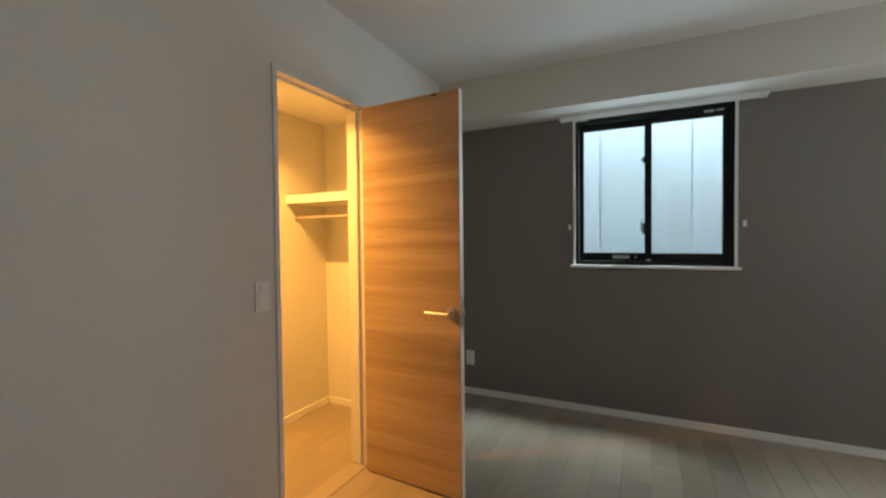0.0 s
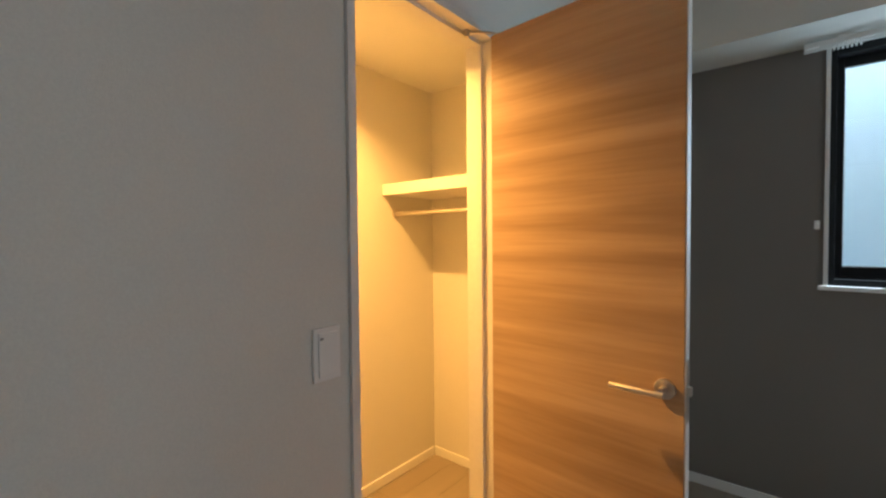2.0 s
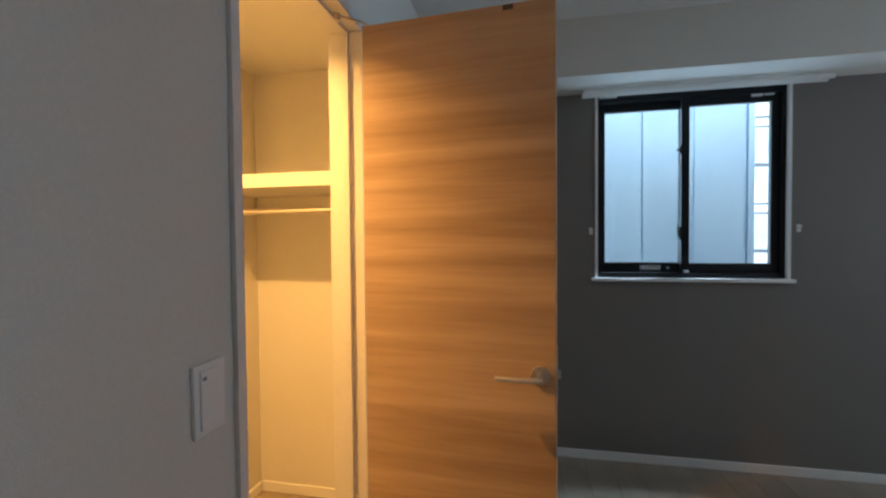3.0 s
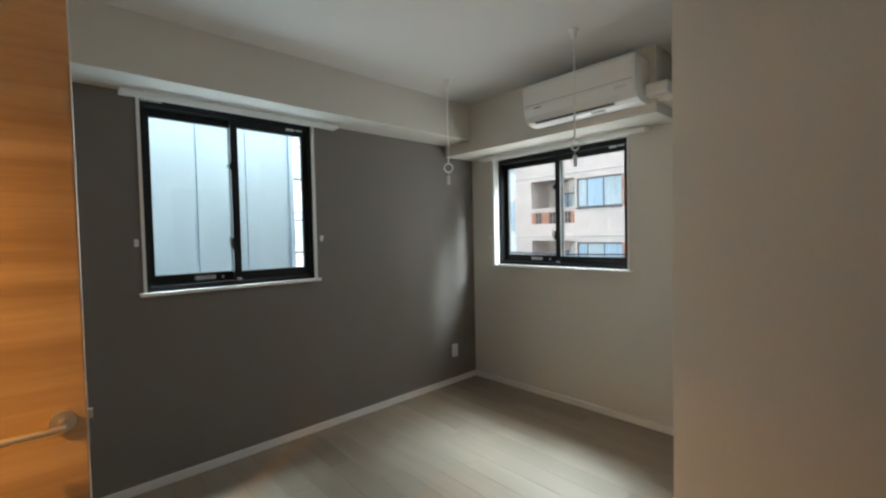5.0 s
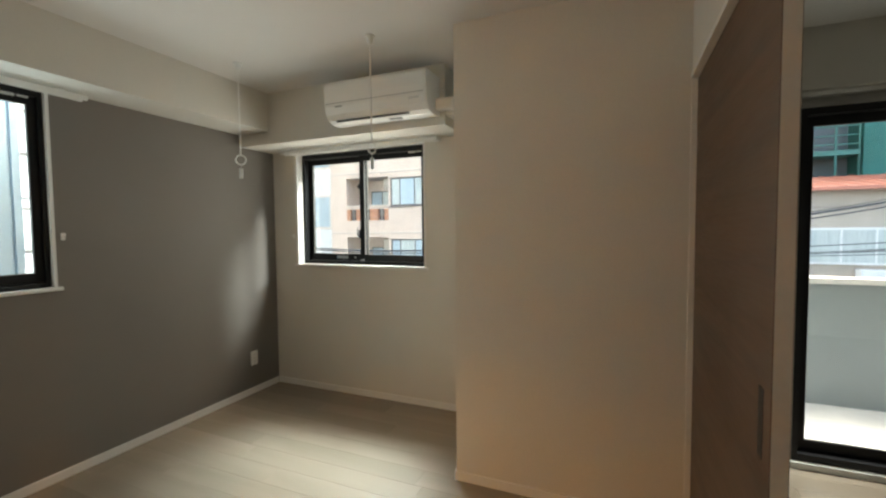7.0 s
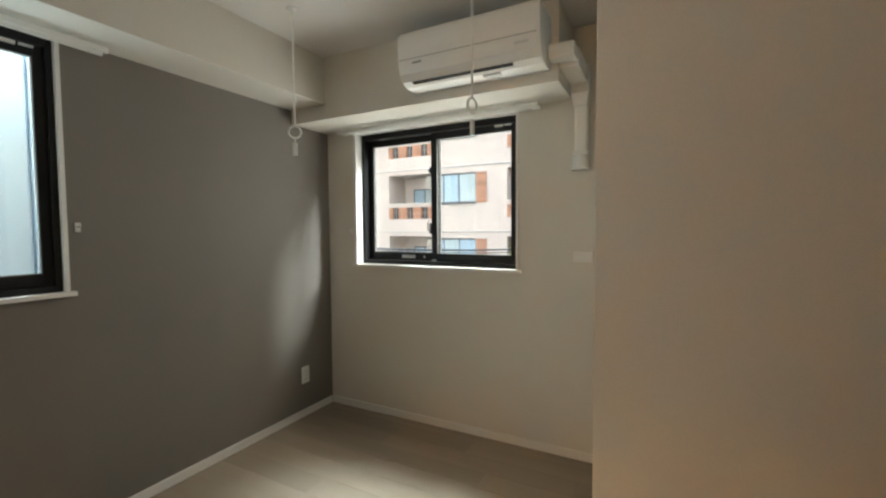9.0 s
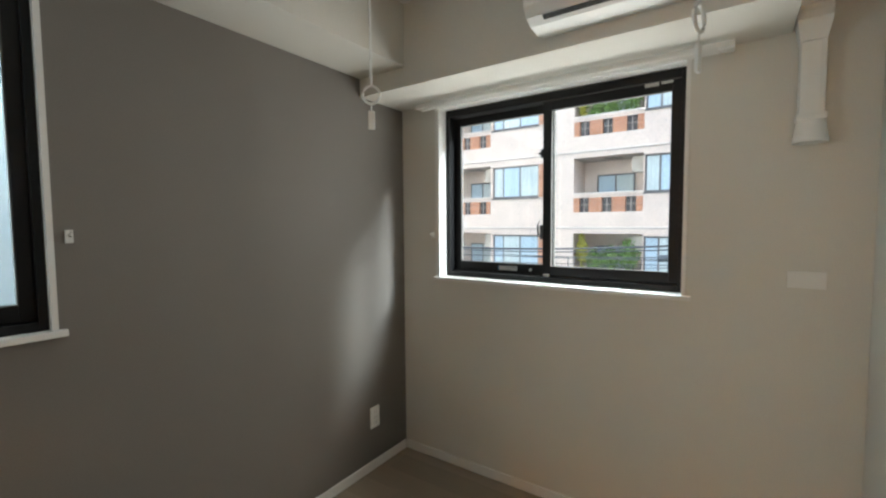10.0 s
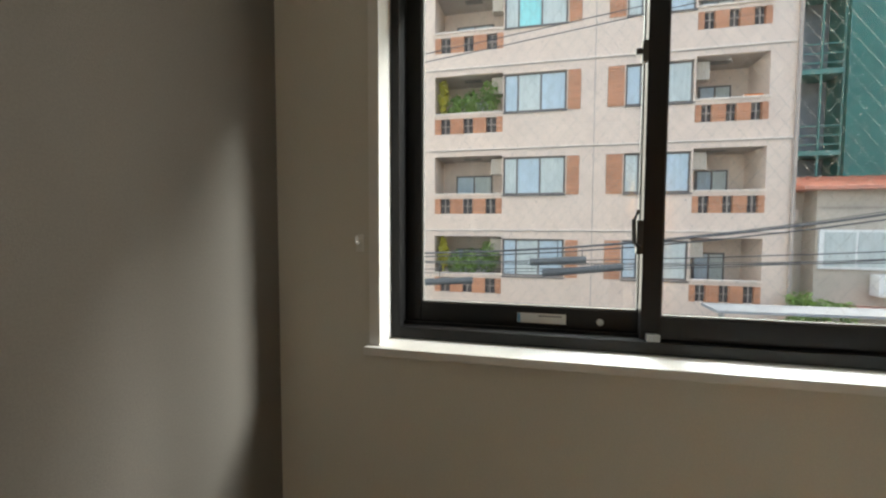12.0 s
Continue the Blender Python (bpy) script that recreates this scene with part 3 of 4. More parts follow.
# ---- fittings ----
def curtain_rail(m, length):
    """Double rail under a soffit: x along the rail, y into the room negative, z = soffit height."""
    r = thing("curtain_rail", m, "white metal double curtain rail under the boxed beam", "curtain rail", "curtain rails above windows")
    for y in (-0.045, -0.095):
        tr = part("track", add_box(add_box(box(0.02, length - 0.02, y - 0.008, y - 0.006, -0.034, -0.016), 0.02, length - 0.02, y + 0.006, y + 0.008, -0.034, -0.016), 0.02, length - 0.02, y - 0.008, y + 0.008, -0.016, -0.013), PLASTIC, r, "slim white track")
        for x in (0.0, length - 0.05):
            part("end_cap", box(x, x + 0.05, y - 0.010, y + 0.010, -0.036, -0.013, 0.004), PLASTIC, tr, "rounded end cap")
        for k in range(7):
            part("runner", rod((0.10 + 0.014 * k, y, -0.034), (0.10 + 0.014 * k, y, -0.046), 0.004, 8), PLASTIC, tr, "small hook runner")
    for k in range(4):
        x = 0.12 + (length - 0.24) * k / 3
        part("bracket", add_box(box(x - 0.012, x + 0.012, -0.106, -0.030, -0.012, -0.006, 0.002), x - 0.010, x + 0.010, -0.082, -0.056, -0.006, 0.0, 0.001), PLASTIC, r, "flat ceiling bracket")
    return r


curtain_rail(pose(A0 - 0.09, 0.0, 2.158), A1 - A0 + 0.24)
curtain_rail(pose(0.0, B1 + 0.085, 2.062, 0, 0, -90), B1 - B0 + 0.24)


def tieback_hook(m):
    h = thing("tieback_hook", m, "small white plastic curtain tieback hook on the wall", "hook", "curtain tieback hooks")
    part("base", box(-0.010, 0.010, -0.005, 0.0, -0.020, 0.020, 0.002), PLASTIC, h)
    part("prong", tube([(0, -0.004, 0.006), (0, -0.018, 0.0), (0, -0.026, 0.004), (0, -0.026, 0.016)], 0.0035), PLASTIC, h)
    return h


hook = tieback_hook(pose(A0 - 0.035, 0.0, 1.357))
copy_thing(hook, pose(A1 + 0.048, 0.0, 1.360))
copy_thing(hook, pose(0.0, B1 + 0.045, 1.327, 0, 0, -90))


def outlet(m, label):
    o = thing("wall_outlet", m, label, "outlet", "wall outlets")
    part("plate", box(-0.035, 0.035, -0.008, 0.0, -0.06, 0.06, 0.004), PLASTIC, o)
    part("socket_insert", box(-0.017, 0.017, -0.0095, -0.0075, -0.048, 0.048, 0.001), PLASTIC, o)
    for z in (-0.03, 0.0, 0.03):
        part("slot", add_box(box(-0.008, -0.006, -0.0099, -0.0094, z - 0.006, z + 0.006), 0.006, 0.008, -0.0099, -0.0094, z - 0.006, z + 0.006), INK, o)
    return o


first = outlet(pose(-0.282, 0.0, 0.300), "white vertical wall outlet low on the grey wall")
copy_thing(first, pose(-3.45, 0.0, 0.300))


def light_switch():
    s = thing("light_switch", pose(LEFT, -1.992, 1.052, 0, 0, 90), "white rocker light switch plate beside the closet", "switch")
    part("plate", box(-0.036, 0.036, -0.007, 0.0, -0.061, 0.061, 0.003), PLASTIC, s)
    part("rocker", box(-0.024, 0.028, -0.0105, -0.006, -0.050, 0.050, 0.002), PLASTIC, s, "wide white rocker")
    part("marker", box(-0.021, -0.012, -0.0110, -0.0106, 0.034, 0.040), INK, s)


light_switch()


def vent_plate():
    s = thing("socket_box", pose(0.0, -1.877, 1.180, 0, 0, -90), "small white horizontal socket plate under the duct", "outlet")
    part("plate", box(-0.054, 0.054, -0.016, 0.0, -0.031, 0.031, 0.004), PLASTIC, s)
    part("socket_insert", box(-0.040, 0.040, -0.019, -0.015, -0.017, 0.020, 0.002), PLASTIC, s)


vent_plate()


def air_conditioner():
    """Wall unit: x along its width, front towards -y, bottom at z = 0."""
    w, h = AC_W, AC_H
    a = thing("air_conditioner", pose(-0.353, -1.018, 2.105, 0, 0, -90), "white split air conditioner hung on the boxed beam", "air conditioner")
    prof = [(0, 0.012), (-0.06, 0.0), (-0.13, 0.004), (-0.172, 0.020), (-0.198, 0.052), (-0.212, 0.10), (-0.218, 0.16), (-0.218, h - 0.02), (-0.210, h - 0.004), (-0.19, h), (0, h)]
    body = part("body", prism(prof, 0.012, w - 0.012), PLASTIC, a, "smooth white casing")
    cap = [(y * 0.985 if y else y, 0.004 + (z - 0.004) * 0.985) for y, z in prof]
    part("end_panel", prism(cap, 0.0, 0.0118), PLASTIC, a, "rounded white side panel")
    part("end_panel", prism(cap, w - 0.0118, w), PLASTIC, a, "rounded white side panel")
    part("panel_seam", box(0.013, w - 0.013, -0.2192, -0.2176, 0.118, 0.1215), PLASTIC_GREY, a, "thin grey panel seam")
    part("outlet_slot", prism([(-0.150, 0.0125), (-0.170, 0.0200), (-0.172, 0.0175), (-0.152, 0.0095)], 0.06, w - 0.14), RUBBER, a, "dark air outlet slit")
    part("louver", prism([(-0.2000, 0.0520), (-0.2115, 0.0920), (-0.2150, 0.0915), (-0.2035, 0.0510)], 0.05, w - 0.12), PLASTIC, a, "white louver blade")
    part("maker_mark", box(0.09, 0.145, -0.2196, -0.2182, 0.092, 0.101), INK, a, "small grey maker's mark")
    part("indicator_strip", box(w - 0.12, w - 0.05, -0.2150, -0.2108, 0.082, 0.094, 0.001), STICKER, a)
    part("sensor_window", box(w - 0.31, w - 0.22, -0.12, -0.09, -0.003, 0.004, 0.001), PLASTIC_GREY, a)


air_conditioner()


def pipe_duct():
    """Cover run: along the beam's face, over its end, then down the wall into a flared boot."""
    d = thing("pipe_cover", pose(0, 0, 0), "white plastic pipe cover running from the air conditioner", "pipe cover")
    part("branch", box(-0.435, -0.3535, -1.900, AC_END, 2.140, 2.212, 0.016), PLASTIC, d)
    part("cross_run", box(-0.353, -0.050, -1.905, -1.8115, 2.120, 2.214, 0.018), PLASTIC, d)
    part("elbow", box(-0.078, -0.0005, -1.914, -1.8112, 2.075, 2.225, 0.024), PLASTIC, d, "rounded elbow cover")
    fillet = bmesh.new()
    bmesh.ops.create_cone(fillet, cap_ends=True, segments=4, radius1=0.049, radius2=0.068, depth=0.07,
                          matrix=Matrix.Translation((-0.034, -1.864, 2.040)) @ Matrix.Rotation(radians(45), 4, 'Z'))
    part("fillet", fillet, PLASTIC, d, "tapering reducer")
    part("down_run", box(-0.060, -0.0005, -1.902, -1.830, 1.722, 2.020, 0.018), PLASTIC, d)
    boot = bmesh.new()
    bmesh.ops.create_cone(boot, cap_ends=True, segments=24, radius1=0.050, radius2=0.040, depth=0.075, matrix=Matrix.Translation((-0.046, -1.866, 1.700)))
    part("end_boot", boot, PLASTIC, d, "flared round end boot", True)
    part("joint_band", box(-0.066, -0.0005, -1.908, -1.824, 1.738, 1.762, 0.008), PLASTIC, d)


pipe_duct()


def drying_hanger(x, y, length, turn):
    """Ceiling pole hanger for laundry: screw cup, thin rod, ring and end tag."""
    h = thing("drying_hanger", pose(x, y, CEIL, 0, 0, turn), "white ceiling laundry-pole hanger with ring", "laundry hanger", "laundry pole hangers")
    part("ceiling_cup", add_rod(rod((0, 0, -0.012), (0, 0, 0), 0.026, 20, 0.028), (0, 0, -0.05), (0, 0, -0.012), 0.012, 16, 0.018), PLASTIC, h, "", True)
    part("pole", rod((0, 0, -length), (0, 0, -0.05), 0.0045, 10), PLASTIC, h, "thin white pole", True)
    ring = [(0.030 * math.sin(2 * math.pi * k / 24), 0, -length - 0.030 + 0.030 * math.cos(2 * math.pi * k / 24)) for k in range(25)]
    part("ring", tube(ring, 0.0048, 8), PLASTIC, h, "white plastic ring", True)
    part("tag", box(-0.011, 0.011, -0.004, 0.004, -length - 0.148, -length - 0.085, 0.003), PLASTIC, h, "small white end piece")
    part("link", rod((0, 0, -length - 0.088), (0, 0, -length - 0.058), 0.002, 6), PLASTIC, h)
    return h


drying_hanger(-0.893, -0.602, 0.585, -50)
drying_hanger(-0.878, -1.580, 0.585, -15)

# closet fittings
shelf = thing("closet_shelf", pose(-4.398, -0.642, 1.54), "white board shelf across the closet end", "shelf")
part("board", box(0.0, 0.735, -0.38, 0.0, 0.0, 0.022, 0.002), FRAME_WHITE, shelf)
part("front_lip", box(0.0, 0.735, -0.40, -0.3805, -0.002, 0.055, 0.002), FRAME_WHITE, shelf, "raised white front edge")
rail = thing("clothes_rail", pose(-4.398, -0.945, 1.445), "round metal clothes rail below the closet shelf", "clothes rail")
part("bar", rod((0.004, 0, 0), (0.732, 0, 0), 0.0125, 16), STEEL, rail, "", True)
for x in (0.0, 0.730):
    part("socket", rod((x, 0, 0), (x + 0.006, 0, 0), 0.026, 18), STEEL, rail, "", True)
lamp = thing("closet_downlight", pose(-4.03, -1.64, 2.168), "small round warm recessed closet downlight", "light")
part("trim_ring", add_rod(rod((0, 0, -0.004), (0, 0, 0.0), 0.055, 28), (0, 0, -0.0042), (0, 0, -0.008), 0.05, 28), PLASTIC, lamp)
part("diffuser", rod((0, 0, -0.010), (0, 0, -0.0082), 0.042, 28), LAMP_GLOW, lamp, "glowing warm diffuser")
bulb = new("closet_lamp", bpy.data.lights.new("closet_lamp", 'AREA'))
bulb.data.shape, bulb.data.size = 'DISK', 0.05
bulb.data.spread = radians(135)
bulb.data.energy, bulb.data.color = CLOSET_W, (1.0, 0.44, 0.08)
bulb.matrix_world = pose(-4.03, -1.64, 2.154)

# ---- outside ----
FX, PITCH, Z0 = 12.4, 2.52, 2.39   # facade plane, storey height, height of one balcony coping


def facade_window(house, y0, y1, z0, z1, panes, mats):
    win = part("window", box(FX + 0.10, FX + 0.16, y0, y1, z0, z1), FAR_FRAME, house, "bronze-framed apartment window")
    inner = y1 - y0 - 0.06
    edges = [0.0, 0.40, 0.78, 1.0] if panes == 3 else [0.0, 0.5, 1.0]
    for k, (e0, e1) in enumerate(zip(edges, edges[1:])):
        part("pane", box(FX + 0.085, FX + 0.0995, y0 + 0.06 + inner * e0, y0 + inner * e1, z0 + 0.06, z1 - 0.06), mats[k % len(mats)], win)
    return win


def apartment_house():
    h = thing("apartment_building", pose(0, 0, 0), "pink tiled apartment building with brick balcony panels", "building")
    storeys = range(-3, 4)
    low, high = -9.0, 13.5
    bays = [(-6.45, -4.66), (0.68, 2.84), (6.00, 8.06)]
    end_s, end_n = -7.15, 8.88
    wins = [(-4.62, -2.84, (CURTAIN, CURTAIN, CURTAIN_BLUE)), (-1.21, 0.655, (CURTAIN, CURTAIN_BLUE)), (4.09, 5.92, (CURTAIN_BLUE, CURTAIN))]
    strips = [(-2.81, -2.35), (-1.61, -1.235), (3.63, 4.07)]
    bm = bmesh.new()
    ys = [end_s, *[v for b in bays for v in b], end_n]
    for a, b in zip(ys[0::2], ys[1::2]):
        cuts = [w for w in wins if w[0] >= a and w[1] <= b]
        if not cuts:
            add_box(bm, FX, FX + 1.3, a, b, low, high)
        edge = a
        for w0, w1, _ in cuts:
            add_box(bm, FX, FX + 1.3, edge, w0, low, high)
            edge = w1
            for k in storeys:
                z = Z0 + PITCH * k
                add_box(bm, FX, FX + 1.3, w0, w1, z + 1.10, z + PITCH - 0.06)
            add_box(bm, FX, FX + 1.3, w0, w1, low, Z0 + PITCH * storeys[0] - 0.06)
        if cuts:
            add_box(bm, FX, FX + 1.3, edge, b, low, high)
    add_box(bm, FX + 1.3, FX + 9.0, end_s, end_n, low, high)
    part("wall", bm, TILE_PINK, h, "pale pink tiled wall")
    part("roof", box(FX - 0.1, FX + 9.1, end_s - 0.1, end_n + 0.1, high, high + 0.3), FACADE_BAND, h)
    part("downpipe", rod((FX - 0.06, -7.09, low), (FX - 0.06, -7.09, high), 0.045), RECESS, h, "pale rain pipe")
    for y in (-2.0,):
        part("wall_joint", box(FX - 0.004, FX + 0.01, y - 0.012, y + 0.012, low, high), RECESS, h)
    for k in storeys:
        z = Z0 + PITCH * k
        part("belt_course", box(FX - 0.035, FX + 0.005, end_s, end_n, z + 1.355, z + 1.40), FACADE_BAND, h, "thin pale belt course")
        # darker strip under each belt course, coloured as the shadow it casts
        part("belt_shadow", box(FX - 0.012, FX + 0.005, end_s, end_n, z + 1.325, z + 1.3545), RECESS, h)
        for y0, y1 in bays:
            # parapet with a brick band pierced by square holes, ceiling slab, doors at the back
            p = part("balcony", box(FX + 0.001, FX + 0.12, y0, y1, z - 0.16, z - 0.05), TILE_PINK, h, "pink balcony parapet")
            part("parapet_foot", box(FX + 0.001, FX + 0.12, y0, y1, z - PITCH + 1.17, z - 0.64), TILE_PINK, p)
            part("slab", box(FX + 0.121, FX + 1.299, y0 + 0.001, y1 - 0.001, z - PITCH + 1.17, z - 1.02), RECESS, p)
            part("coping", box(FX - 0.05, FX + 0.16, y0 - 0.02, y1 + 0.02, z - 0.05, z), FACADE_BAND, p, "pale coping")
            part("ceiling_vent", box(FX + 0.5, FX + 0.75, y0 + 0.75, y0 + 1.3, z + 1.15, z + 1.168), FAR_FRAME, p)
            # brick piers between three square holes
            cuts = [y0 + (y1 - y0) * f for f in (0.0, 0.09, 0.235, 0.43, 0.57, 0.765, 0.91, 1.0)]
            for i, (a, b) in enumerate(zip(cuts, cuts[1:])):
                if i % 2 == 0:
                    for j in range(6):
                        part("brick", box(FX - 0.012, FX + 0.11, a + 0.004, b - 0.004, z - 0.638 + j * 0.0797, z - 0.638 + j * 0.0797 + 0.071), BRICK, p)
                else:
                    mid = (a + b) / 2
                    # near-black sheet closes the hole, painting in the shade behind it
                    part("hole_back", box(FX + 0.10, FX + 0.115, a, b, z - 0.64, z - 0.16), HOLE_SHADE, p)
                    part("grille", add_box(box(FX + 0.02, FX + 0.05, mid - 0.012, mid + 0.012, z - 0.64, z - 0.16), FX + 0.02, FX + 0.05, a, b, z - 0.41, z - 0.39), RECESS, p)
            d = part("balcony_door", box(FX + 1.26, FX + 1.298, y0 + 0.45, y1 - 0.45, z - 1.0, z + 0.70), FAR_FRAME, p)
            mid = (y0 + y1) / 2
            part("pane", box(FX + 1.245, FX + 1.2595, y0 + 0.51, mid - 0.03, z - 0.95, z + 0.64), CURTAIN, d)
            part("pane", box(FX + 1.245, FX + 1.2595, mid + 0.03, y1 - 0.51, z - 0.95, z + 0.64), CURTAIN_BLUE, d)
            part("outdoor_unit", box(FX + 0.25, FX + 0.55, (y1 - 0.42 if y0 < -4 else y0 + 0.03), (y1 - 0.03 if y0 < -4 else y0 + 0.38), z + 0.60, z + 1.10, 0.02), BEIGE_WALL, p, "hanging outdoor air-conditioner unit")
        for n, (y0, y1, mats) in enumerate(wins):
            m = mats if (k + n) % 2 else mats[::-1]
            if k == 2 and n == 1:
                m = (CURTAIN, CURTAIN_TEAL)
            facade_window(h, y0, y1, z - 0.06, z + 1.10, 3, m)
            part("sill", box(FX - 0.04, FX + 0.10, y0 - 0.02, y1 + 0.02, z - 0.11, z - 0.061), FAR_FRAME, h)
        for y0, y1 in strips:
            s = part("brick_panel", box(FX - 0.004, FX + 0.02, y0, y1, z - 0.07, z + 1.09), RECESS, h, "ribbed orange brick panel")
            if -2 < k < 3:
                for j in range(14):
                    part("brick", box(FX - 0.03, FX - 0.003, y0 + 0.01, y1 - 0.01, z - 0.065 + j * 0.0823, z - 0.065 + j * 0.0823 + 0.067), BRICK, s)
            else:
                part("brick_rows", box(FX - 0.03, FX - 0.003, y0 + 0.01, y1 - 0.01, z - 0.065, z + 1.08), BRICK, s)
    return h


apartment_house()


def leaf_cloud(bm, rng, c, r, count, size):
    """Many small bent leaves about c, thinner towards the rim."""
    for _ in range(count):
        v = Vector((rng.gauss(0, 1), rng.gauss(0, 1), rng.gauss(0, 1))).normalized() * (rng.random() ** 0.5)
        p = Vector(c) + Vector((v.x * r[0], v.y * r[1], v.z * r[2]))
        q = Euler((rng.uniform(-1, 1), rng.uniform(-1, 1), rng.uniform(0, 6.28))).to_matrix()
        s = size * rng.uniform(0.6, 1.3)
        a = [bm.verts.new(p + q @ Vector(o) * s) for o in ((-1, 0, 0), (0, -0.4, 0.12), (1, 0, 0), (0, 0.4, 0.12))]
        bm.faces.new(a[:3])
        bm.faces.new((a[0], a[2], a[3]))


def potted_plant(y, z, h, width, seed, mat, label):
    rng = random.Random(seed)
    p = thing("balcony_plant", pose(FX + 0.30, y, z), label, "plant", "plants on a far balcony")
    part("pot", rod((0, 0, 0), (0, 0, 0.3), 0.14, 14, 0.18), BRICK, p)
    part("stem", rod((0, 0, 0.28), (0, 0, h * 0.9), 0.02, 6), BARK, p)
    bm = bmesh.new()
    leaf_cloud(bm, rng, (0, 0, h * 0.92), (0.25, width, h * 0.34), 420, 0.085)
    part("leaves", bm, mat, p)


for k, z in enumerate((Z0 + PITCH - 1.02, Z0 - PITCH - 1.02)):
    potted_plant(2.62, z, 1.75, 0.16, 3 + k, LEAF_YELLOW, "tall yellow-green potted plant on a far balcony")
    potted_plant(2.20, z, 1.35, 0.28, 13 + k, LEAF, "bushy green potted plant on a far balcony")
    potted_plant(1.72, z, 1.45, 0.30, 23 + k, LEAF, "bushy green potted plant on a far balcony")
    potted_plant(1.12, z, 1.65, 0.34, 33 + k, LEAF, "broad-leaved green potted plant on a far balcony")

laundry = thing("towel", pose(FX + 0.05, -6.08, Z0 + PITCH + 0.001), "orange towel laid over a far balcony rail", "towel")
part("cloth", box(-0.09, 0.13, -0.22, 0.22, 0.0, 0.05, 0.02), ORANGE_CLOTH, laundry)


def pale_house():
    h = thing("pale_building", pose(0, 0, 0), "pale bluish office building far down the street", "building")
    part("wall", box(FX + 1, FX + 10, 9.0, 24, -9, 12), WHITE_RENDER, h)
    for k in range(7):
        w = part("window", box(FX + 0.985, FX + 1.02, 9.6, 13.2, -7 + 2.8 * k, -5.4 + 2.8 * k), FACADE_BAND, h)
        part("pane", box(FX + 0.97, FX + 0.984, 9.7, 13.1, -6.9 + 2.8 * k, -5.5 + 2.8 * k), CURTAIN_BLUE, w)
    part("roof", box(FX + 0.9, FX + 10.1, 8.99, 24.1, 12.001, 12.3), FACADE_BAND, h)


pale_house()


def teal_house():
    """Building wrapped in teal sheet, with an open steel stair on its side."""
    h = thing("sheeted_building", pose(0, 0, 0), "building wrapped in teal mesh sheet with steel stair", "building")
    part("wall", box(17.2, 30, -24, -10.94, -9, 15), TEAL, h, "teal scaffold sheet")
    part("stair_core", box(18.4, 30, -10.939, -8.4, -9, 15), PARAPET, h, "dark stairwell wall")
    part("roof", box(17.1, 30.1, -24.1, -8.3, 15.001, 15.3), TEAL_STEEL, h)
    for k in range(6):
        z = -4.75 + 2.9 * k
        part("landing", box(17.3, 18.39, -10.9, -8.45, z, z + 0.18), TEAL_STEEL, h)
        for j in range(3):
            part("railing", rod((17.35, -10.9, z + 0.4 + 0.33 * j), (17.35, -8.45, z + 0.4 + 0.33 * j), 0.025, 6), TEAL_STEEL, h)
        for y in (-10.88, -10.2, -8.5):
            part("post", rod((17.35, y, z), (17.35, y, z + 2.9), 0.04, 6), TEAL_STEEL, h)


teal_house()


def red_roof_house():
    h = thing("low_house", pose(0, 0, 0), "low beige house with a red metal roof", "house")
    part("wall", box(12.5, 16.4, -17, -7.72, -9, 2.35), BEIGE_WALL, h)
    part("side_wing", box(13.1, 16.4, -7.719, -7.25, -9, 2.35), BEIGE_WALL, h)
    part("roof", prism([(0, 0), (0, 0.12), (1, 1), (1, 0)], 0, 1), RED_ROOF, h).matrix_basis = Matrix(((0, 4.3, 0, 12.15), (9.85, 0, 0, -17.1), (0, 0, 0.75, 2.351), (0, 0, 0, 1)))
    for k in range(24):
        y = -17.0 + 0.42 * k
        part("roof_seam", tube([(12.16, y, 2.45), (16.4, y, 3.10)], 0.022, 5), RED_ROOF, h)
    part("wall_band", box(12.47, 12.499, -17, -7.73, 1.86, 1.91), RECESS, h)
    part("utility_box", box(13.0, 13.099, -7.55, -7.35, 1.55, 1.85, 0.01), FACADE_BAND, h)
    w = part("window", box(12.43, 12.499, -10.95, -7.78, 0.25, 1.30), TRIM, h, "white framed window with curtains")
    for k in range(4):
        part("pane", box(12.415, 12.429, -10.87 + 0.76 * k, -10.87 + 0.76 * k + 0.70, 0.32, 1.23), CURTAIN, w)
    part("outdoor_unit", box(12.1, 12.45, -9.55, -8.95, -0.42, 0.14, 0.03), TRIM, h, "white outdoor unit on the wall")
    part("awning", box(11.9, 12.499, -12, -8.2, -0.82, -0.72), RED_ROOF, h)


red_roof_house()


def tree(x, y, base, height, seed):
    rng = random.Random(seed)
    t = thing("street_tree", pose(x, y, base), "leafy green street tree beside the low house", "tree")
    part("trunk", rod((0, 0, 0), (0, 0, height * 0.65), 0.13, 10, 0.07), BARK, t)
    for k in range(6):
        a = k * 1.05
        part("limb", rod((0, 0, height * 0.5), (0.35 * math.cos(a), 0.35 * math.sin(a), height * 0.8), 0.05, 6, 0.02), BARK, t)
    bm = bmesh.new()
    for k in range(9):
        leaf_cloud(bm, rng, (rng.uniform(-0.3, 0.3), rng.uniform(-0.45, 0.45), height * 0.85 + rng.uniform(-0.6, 0.3)), (0.3, 0.35, 0.3), 260, 0.075)
    part("crown", bm, LEAF, t)["kind"] = "stuff"


tree(11.8, -7.45, -7.0, 7.2, 5)

